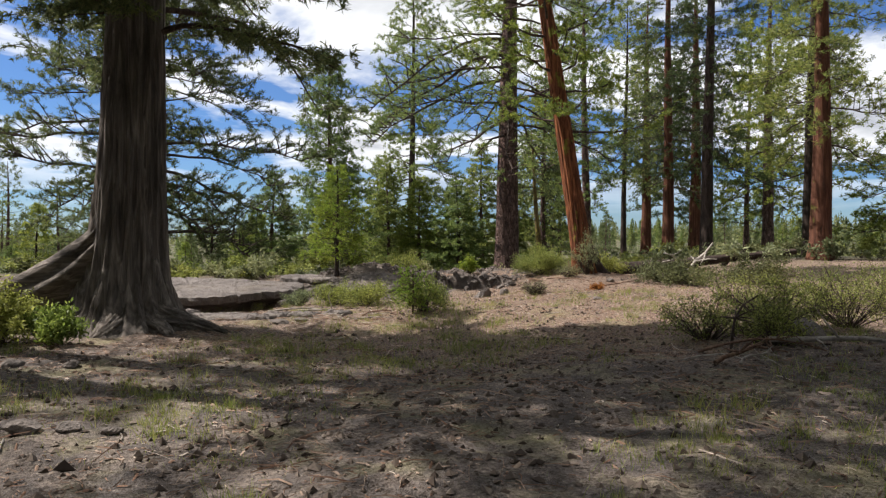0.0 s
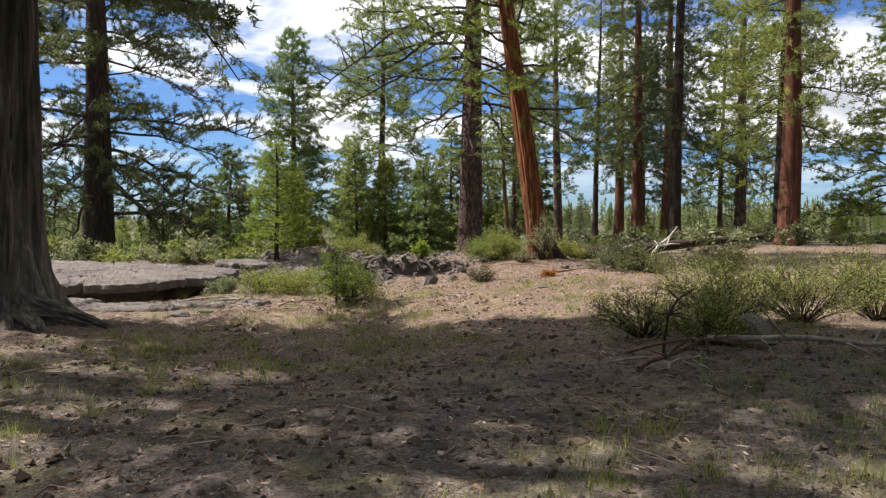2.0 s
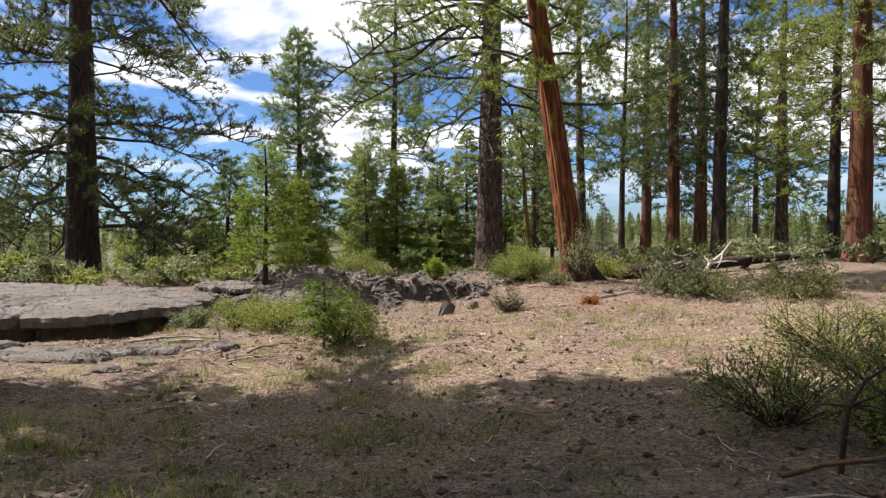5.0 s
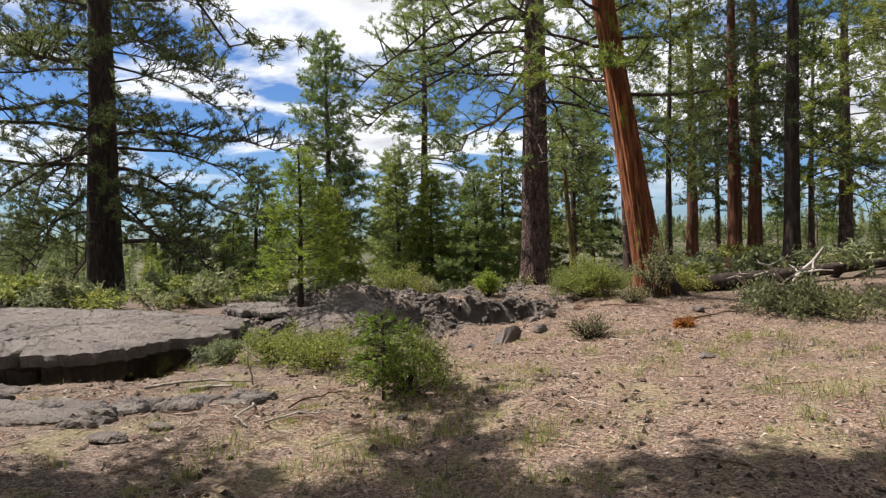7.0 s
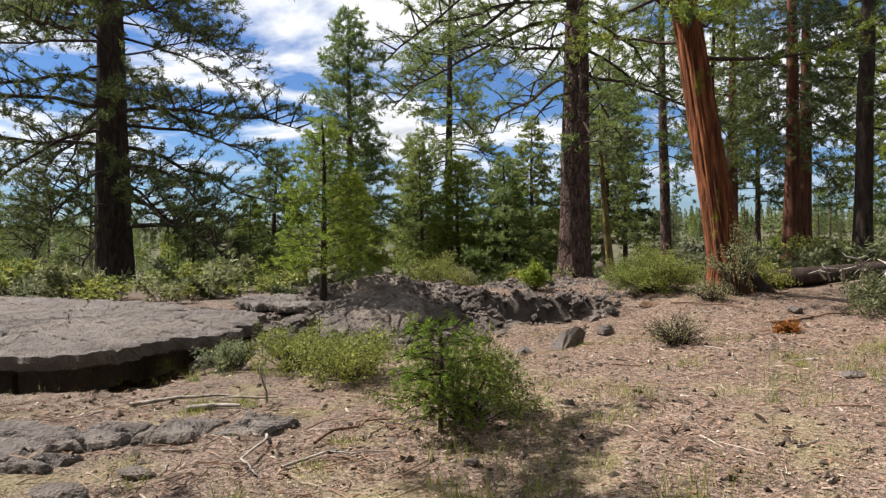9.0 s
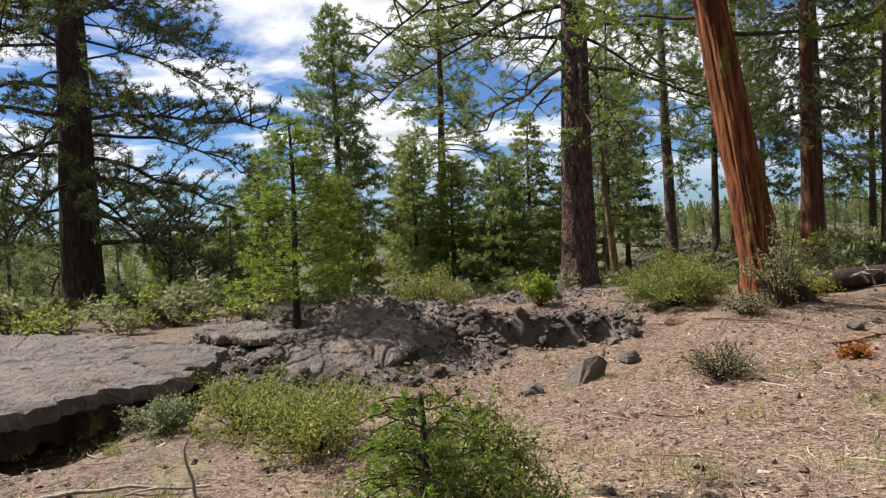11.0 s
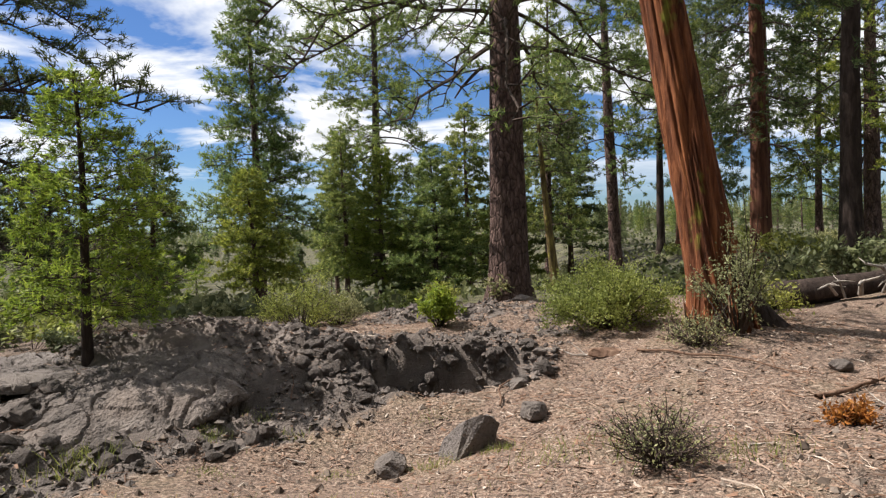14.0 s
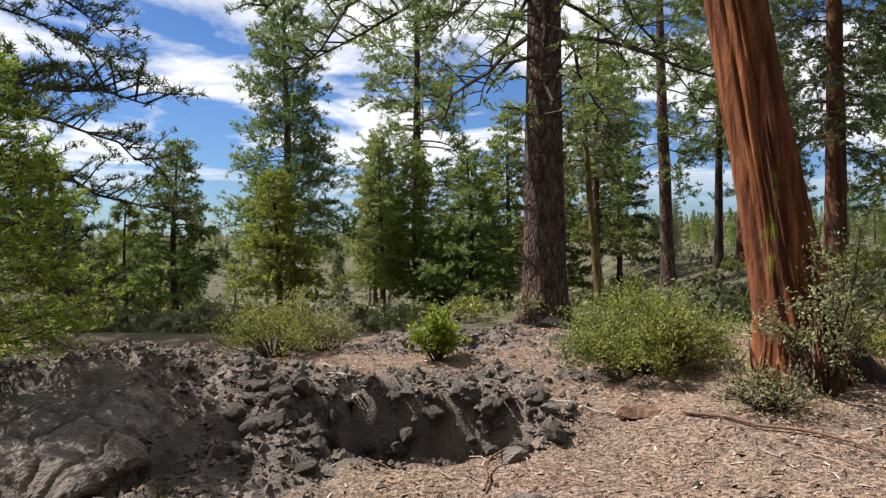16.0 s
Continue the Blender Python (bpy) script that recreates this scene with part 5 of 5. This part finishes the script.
for x, y in spots:
    if -0.5 < x < 6 and y < 32.5:
        continue
    ob = copy_thing(kinds_b[int(r.integers(3))], pose(x, y, h(x, y) - 0.05, 0, 0, r.uniform(0, 360)))
    ob.scale = Vector((1, 1, r.uniform(0.6, 1.0))) * r.uniform(0.5, 1.2)


# low brush over the far meadow, past counting
r = np.random.default_rng(24)
low = Pile()
y = 27 + 130 * r.uniform(0, 1, 2600) ** 1.5
x = r.uniform(-0.75, 0.8, 2600) * y
keep = (np.hypot(x - 2.7, y - 30) > 4) & (fbm(x * 0.08, y * 0.08, 3, 6) > 0.40)
x, y = x[keep], y[keep]
n = 14
w = r.uniform(0.3, 0.9, len(x))
c = np.stack([x, y, height(x, y)], -1)[:, None] + r.normal(0, 1, (len(x), n, 3)) * np.array([0.5, 0.5, 0.0]) * w[:, None, None]
c[..., 2] += np.abs(r.normal(0, 0.28, (len(x), n))) * w[:, None]
low.add(*leaves(c.reshape(-1, 3), 0.17, r, 0.5, 1.4))
tagged(new("low_brush", low.mesh("low_brush", LEAF_SAGE)), "low grey-green sagebrush scattered over the meadow", "brush", kind="stuff")


# ---------------------------------------------------------------- dead wood
def bent(x0, y0, x1, y1, n, wig, r, lift=0.02, sag=0.0):
    t = np.linspace(0, 1, n)
    x, y = x0 + (x1 - x0) * t, y0 + (y1 - y0) * t
    w = np.cumsum(r.normal(0, wig, (n, 2)), 0) * np.sin(t * np.pi)[:, None]
    x, y = x + w[:, 0], y + w[:, 1]
    z = relief(x, y) + lift + sag * np.sin(t * np.pi)
    return np.stack([x, y, z], 1)


def stick(name, pts, rad, mat, label, group="", sides=6, forks=0, seed=0, category="branch"):
    r = np.random.default_rng(seed)
    pts = np.asarray(pts, float)
    o = pts[0].copy()
    pile = Pile()
    pile.add(*tube(pts - o, np.linspace(rad, rad * 0.4, len(pts)), sides, 0.2, seed))
    ob = new(name, pile.mesh(name, mat, True))
    ob.location = o
    for k in range(forks):
        i = int(r.integers(1, len(pts) - 1))
        d = unit(r.normal(0, 1, 3) * [1, 1, 0.45] + [0, 0, 0.25]) * r.uniform(4, 14) * rad
        p = pts[i] - o
        fork = Pile()
        fork.add(*tube([p, p + d * 0.5 + r.normal(0, rad * 0.5, 3), p + d], [rad * 0.5, rad * 0.35, rad * 0.12], 4))
        part("fork", fork.mesh("fork", mat, True), ob)
    return tagged(ob, label, category, group)


r = np.random.default_rng(29)
stick("fallen_pole", bent(4.3, 8.6, 6.9, 7.45, 12, 0.02, r, 0.10), 0.038, DEADWOOD, "long bare grey fallen pole lying through the brush", forks=5, seed=1)
stick("dead_branch", bent(3.25, 7.6, 4.3, 8.1, 8, 0.04, r, 0.05, 0.12), 0.028, DEADWOOD_BROWN, "forked grey-brown dead branch on the shaded soil", forks=12, seed=2)
stick("dead_branch", bent(3.5, 7.5, 4.1, 7.75, 7, 0.05, r, 0.04, 0.1), 0.016, DEADWOOD, "thin grey dead branch on the shaded soil", forks=6, seed=3)
stick("dead_branch", bent(3.0, 7.9, 3.9, 7.4, 7, 0.05, r, 0.04, 0.08), 0.014, DEADWOOD, "thin grey dead branch on the shaded soil", forks=6, seed=4)
stick("dead_branch", bent(3.3, 8.3, 4.7, 8.0, 7, 0.05, r, 0.05, 0.18), 0.02, DEADWOOD_BROWN, "thin brown dead branch over the twigs", forks=10, seed=5)
# dead sapling standing in the brush
hz = h(3.8, 8.5)
stick("dead_sapling", [(3.78, 8.5, hz - 0.05), (3.8, 8.5, hz + 0.25), (3.83, 8.5, hz + 0.45), (3.93, 8.5, hz + 0.62), (4.1, 8.48, hz + 0.74)], 0.022, TWIG, "bare dark dead sapling with a bent top", forks=14, seed=6)
# upturned dark stump heap by the brush
rock(4.9, 9.05, 0.34, 16, "dark rotten stump half hidden in the brush", (1.3, 0.8, 0.8), 0.35, 15, name="rotten_stump")
# the curved stick that stands up before the slab
hz = h(-2.4, 14.4)
stick("curved_stick", [(-2.36, 14.4, hz - 0.04), (-2.37, 14.4, hz + 0.12), (-2.42, 14.4, hz + 0.26), (-2.43, 14.4, hz + 0.36), (-2.40, 14.4, hz + 0.42)], 0.016, DEADWOOD, "bleached curved stick standing in the litter", seed=7)
stick("bleached_branch", bent(-3.7, 14.25, -2.3, 14.55, 9, 0.03, r, 0.03, 0.03), 0.022, DEADWOOD, "bleached bent branch before the lava slab", forks=3, seed=8)
stick("bleached_branch", bent(-3.0, 14.0, -2.5, 14.05, 6, 0.03, r, 0.03), 0.035, DEADWOOD, "short bleached piece of wood", seed=9)
stick("bleached_branch", bent(-1.95, 13.2, -1.75, 12.4, 8, 0.06, r, 0.03, 0.04), 0.014, DEADWOOD, "twisted bleached branch by the plates", forks=4, seed=10)
stick("bleached_branch", bent(-1.6, 12.5, -0.9, 12.9, 8, 0.05, r, 0.02, 0.02), 0.012, DEADWOOD, "twisted bleached branch by the plates", forks=4, seed=11)
stick("bleached_branch", bent(-1.5, 13.0, -1.0, 13.6, 7, 0.05, r, 0.04, 0.06), 0.015, DEADWOOD_BROWN, "thin brown forked twig", forks=5, seed=12)
stick("dead_branch", bent(1.55, 20.85, 2.6, 20.35, 9, 0.04, r, 0.03), 0.02, DEADWOOD, "bleached branch lying in the orange litter", forks=3, seed=13)
stick("dead_branch", bent(1.35, 19.3, 1.62, 20.1, 8, 0.03, r, 0.03, 0.05), 0.013, DEADWOOD_BROWN, "thin curved twig beside the pit", seed=14)
stick("dead_branch", bent(3.0, 20.2, 4.2, 18.9, 9, 0.05, r, 0.03), 0.018, DEADWOOD_BROWN, "long brown twig in the litter", forks=3, seed=15)
stick("dead_branch", bent(4.0, 18.3, 5.4, 18.9, 9, 0.05, r, 0.03), 0.022, DEADWOOD_BROWN, "long brown branch in the litter", forks=3, seed=16)
# split weathered chunk of wood near the bush
ch = rock(2.72, 20.45, 0.17, 18, "weathered brown split chunk of wood", (1.5, 0.75, 0.45), 0.15, 10, name="wood_chunk")
ch.data.materials[0] = DEADWOOD_BROWN
tagged(ch, category="wood")
# the great fallen log with its bleached roots
stick("fallen_log", [(5.7, 23.6, h(5.7, 23.6) + 0.1), (6.6, 23.7, h(6.6, 23.7) + 0.2), (8.0, 23.9, h(8, 23.9) + 0.26), (10.0, 24.2, h(10, 24.2) + 0.3), (12.5, 24.6, h(12.5, 24.6) + 0.3)], 0.26, BARK_DARK, "great dark fallen log across the brush", sides=14, seed=20, forks=4, category="log")
for k in range(6):
    a, b = r.uniform(6.2, 8.0), r.uniform(23.0, 23.5)
    e = np.array([a + r.uniform(-0.9, 0.9), b - r.uniform(0.0, 0.7)])
    z0, up = h(a, b), r.uniform(0.05, 0.6)
    stick("bleached_root", [(a, b, z0 + 0.15), ((a + e[0]) / 2 + r.normal(0, 0.1), (b + e[1]) / 2, z0 + 0.2 + up * 0.7), (e[0], e[1], z0 + 0.1 + up)], r.uniform(0.02, 0.045), DEADWOOD, "bleached twisted root of the fallen log", "bleached roots", 6, 2, 80 + k)
stick("bleached_snag", [(8.3, 23.4, h(8.3, 23.4)), (8.5, 23.4, h(8.3, 23.4) + 0.35), (8.9, 23.5, h(8.3, 23.4) + 0.65), (9.15, 23.5, h(8.3, 23.4) + 1.0)], 0.07, DEADWOOD, "pale dead snag rising beside the log", forks=4, seed=30)
# the dark branch stubs of the thick pine
zb = h(2.7, 32.5)
stick("dead_limb", [(2.45, 32.1, zb + 6.9), (1.9, 31.8, zb + 6.7), (1.4, 31.7, zb + 6.2), (1.2, 31.7, zb + 5.9)], 0.06, TWIG, "dead drooping limb stub on the thick pine", forks=5, seed=31)
# loose sticks over the clearing
for k in range(90):
    x, y = r.uniform(-4, 5.5), r.uniform(4.5, 21)
    a, ln = r.uniform(0, 6.28), r.uniform(0.15, 0.6)
    stick("fallen_stick", bent(x, y, x + ln * math.cos(a), y + ln * math.sin(a), 5, 0.02, r, 0.012), r.uniform(0.005, 0.011), DEADWOOD if k % 3 else DEADWOOD_BROWN, "small bent dead stick in the litter", "sticks in the litter", 4, int(r.integers(0, 3)), 300 + k)

# dead orange fern-like sprig
bush("dead_sprig", 4.0, 17.8, 0.4, 0.14, LEAF_ORANGE, "dead orange conifer sprig lying in the litter", 61, 16, 60, 0.02)

# ---------------------------------------------------------------- grass and litter, past counting
grass = Pile()
r = np.random.default_rng(33)


def blades(x, y, tall, wide, r):
    z = np.concatenate([height(a, b) for a, b in zip(np.array_split(x, 10), np.array_split(y, 10))])
    n = len(x)
    a = r.uniform(0, 6.28, n)
    side = np.stack([np.cos(a), np.sin(a), 0 * a], -1) * (wide * r.uniform(0.6, 1.4, n))[:, None]
    base = np.stack([x, y, z - 0.01], -1)
    ln = tall * r.uniform(0.5, 1.2, n)
    tip = base + np.stack([r.normal(0, 0.35, n) * ln, r.normal(0, 0.35, n) * ln, ln], -1)
    grass.add(np.stack([base - side, base + side, tip], 1).reshape(-1, 3), np.arange(3 * n).reshape(-1, 3))


n = 900
cx, cy = r.uniform(-5.5, 6, n), r.uniform(3.5, 17, n)
near = fbm(cx * 0.45, cy * 0.45, 3, 12) > r.uniform(0.42, 0.62, n)
for x, y in zip(cx[near], cy[near]):
    k = int(r.integers(15, 60))
    sp = r.uniform(0.04, 0.14)
    blades(x + r.normal(0, sp, k), y + r.normal(0, sp, k), r.uniform(0.07, 0.2), 0.0035, r)
for x, y in ((0.6, 9.4), (0.95, 9.5), (1.3, 9.7), (0.3, 9.7), (1.7, 9.8), (0.75, 8.6), (-2.3, 9.2), (-0.6, 8.4), (3.6, 13.3), (3.9, 12.9), (4.3, 13.1), (0.2, 11.2), (1.0, 12.2), (-3.6, 4.9), (-3.4, 4.6), (-1.7, 11.4), (-2.3, 17.9), (-0.3, 13.0), (0.15, 12.9), (0.45, 13.4), (0.9, 13.7), (2.6, 14.4), (2.9, 14.9), (1.7, 15.8), (1.2, 14.4), (0.6, 14.9), (3.3, 16.0), (3.0, 17.2), (-1.0, 14.6), (1.9, 17.6)):
    for q in range(3):
        k = 36
        blades(x + r.normal(0, 0.16, k) + r.normal(0, 0.15), y + r.normal(0, 0.13, k) + r.normal(0, 0.13), r.uniform(0.1, 0.22), 0.0035, r)
for k in range(90):
    x, y = r.uniform(-5, 5.5), r.uniform(4.2, 15)
    if fbm(np.array(x * 0.5), np.array(y * 0.5), 3, 12) < 0.45:
        continue
    blades(x + r.normal(0, 0.09, 90), y + r.normal(0, 0.07, 90), r.uniform(0.05, 0.1), 0.004, r)
for x, y in ((-2.95, 18.2), (-1.95, 18.55), (-1.45, 18.8), (-3.35, 17.9), (-1.0, 19.2), (-0.75, 19.0), (-2.3, 18.3), (-0.2, 18.3), (0.6, 19.3), (-1.2, 18.2), (1.25, 18.2), (0.7, 18.3)):
    blades(x + r.normal(0, 0.11, 150), y + r.normal(0, 0.07, 150), r.uniform(0.04, 0.085), 0.003, r)
x, y = r.uniform(-6, 6.5, 24000), r.uniform(3.5, 17.5, 24000)
keep = fbm(x * 0.5, y * 0.5, 3, 12) > r.uniform(0.40, 0.70, len(x))
blades(x[keep], y[keep], 0.06, 0.003, r)
tagged(new("dry_grass", grass.mesh("dry_grass", GRASS)), "sparse tufts of dry yellow-green grass", "grass", kind="stuff")


def make_chip():
    m = Mat("bark_chips", 0.9, 0.2)
    col = m.ramp(m.island(), (0.0, (0.10, 0.055, 0.036)), (0.3, (0.25, 0.145, 0.095)), (0.6, (0.30, 0.205, 0.15)), (0.9, (0.36, 0.27, 0.205)), (1.0, (0.56, 0.48, 0.40)))
    return m.color(m.mix(m.ramp(m.noise(60, 3), (0.4, 0.0), (0.7, 0.4)), col, (0.12, 0.08, 0.06))).m


def make_clod():
    m = Mat("soil_clods", 0.95, 0.1)
    col = m.ramp(m.island(), (0.0, (0.05, 0.038, 0.03)), (0.6, (0.11, 0.085, 0.068)), (1.0, (0.24, 0.195, 0.16)))
    return m.color(m.mix(m.ramp(m.noise(50, 3), (0.4, 0.0), (0.7, 0.5)), col, (0.08, 0.06, 0.048))).m


CHIP, CLOD = make_chip(), make_clod()
chips = Pile()
n = 50000
x, y = r.uniform(-5.5, 6.5, n), 3.2 + 21.8 * r.uniform(0, 1, n) ** 0.85
keep = (fbm(x * 0.8, y * 0.8, 3, 15) + 0.25 * step(8, 12, y) * step(-3, 1, x)) > r.uniform(0.3, 0.75, n)
x, y = x[keep], y[keep]
n = len(x)
z = np.concatenate([relief(a, b) for a, b in zip(np.array_split(x, 40), np.array_split(y, 40))])
a, ln, w = r.uniform(0, 6.28, n), 0.009 + 0.042 * r.uniform(0, 1, n) ** 2.4, 0.004 + 0.012 * r.uniform(0, 1, n) ** 2
d = np.stack([np.cos(a), np.sin(a), r.normal(0, 0.25, n)], -1) * ln[:, None]
s = np.stack([-np.sin(a), np.cos(a), r.normal(0, 0.3, n)], -1) * w[:, None]
t = np.array([0, 0, 1.0]) * 0.004
c = np.stack([x, y, z + 0.008], -1)
v = np.stack([c - d - s, c + d * 0.9 - s * 0.6, c + d + s * 0.7, c - d * 0.8 + s, c - d * 0.7 + t, c + d * 0.75 + t], 1).reshape(-1, 3)
CF = np.array([[0, 1, 5], [0, 5, 4], [1, 2, 5], [2, 3, 4], [2, 4, 5], [3, 0, 4]])
chips.add(v, (CF[None] + np.arange(n)[:, None, None] * 6).reshape(-1, 3))
tagged(new("bark_chips", chips.mesh("bark_chips", CHIP)), "scattered bark chips and broken twigs on the soil", "litter", kind="stuff")
twigs = Pile()
n = 16000
x, y = r.uniform(-5.5, 6, n), 3.5 + 21 * r.uniform(0, 1, n)
keep = fbm(x * 0.7, y * 0.7, 3, 25) + 0.2 * bell(x, y, -1.8, 13, 2.2, 2.2) > r.uniform(0.35, 0.7, n)
x, y = x[keep], y[keep]
n = len(x)
z = np.concatenate([relief(a, b) for a, b in zip(np.array_split(x, 20), np.array_split(y, 20))])
a, ln, w = r.uniform(0, 6.28, n), 0.03 + 0.16 * r.uniform(0, 1, n) ** 2.2, 0.0018 + 0.004 * r.uniform(0, 1, n) ** 2
d = np.stack([np.cos(a), np.sin(a), r.normal(0, 0.12, n)], -1) * ln[:, None]
s = np.stack([-np.sin(a), np.cos(a), 0 * a], -1) * w[:, None]
u = np.array([0, 0, 1.0]) * w[:, None] * 1.6
c = np.stack([x, y, z + 0.012], -1)
m = c + s * r.normal(0, 6, (n, 1)) + np.array([0, 0, 0.008])
v = np.stack([c - d - s, c - d + s, c - d + u, m - s, m + s, m + u, c + d - s * 0.5, c + d + s * 0.5, c + d + u * 0.5], 1).reshape(-1, 3)
TF = np.array([[0, 1, 4, 3], [1, 2, 5, 4], [2, 0, 3, 5], [3, 4, 7, 6], [4, 5, 8, 7], [5, 3, 6, 8]])
twigs.add(v, (TF[None] + np.arange(n)[:, None, None] * 9).reshape(-1, 4))
tagged(new("twig_litter", twigs.mesh("twig_litter", CHIP)), "thin bleached and brown twigs strewn on the ground", "litter", kind="stuff")
clods = Pile()
n = 21000
x, y = r.uniform(-6, 6.5, n), 3.2 + 16.5 * r.uniform(0, 1, n) ** 1.2
keep = (fbm(x * 1.1, y * 1.1, 3, 19) + 0.25 * (1 - step(8, 11, y))) > r.uniform(0.35, 0.75, n)
x, y = x[keep], y[keep]
scatter_stones(clods, x, y, 0.008 + 0.042 * r.uniform(0, 1, len(x)) ** 3, r)
tagged(new("soil_clods", clods.mesh("soil_clods", CLOD)), "dark soil clods and cinders on the forest floor", "litter", kind="stuff")
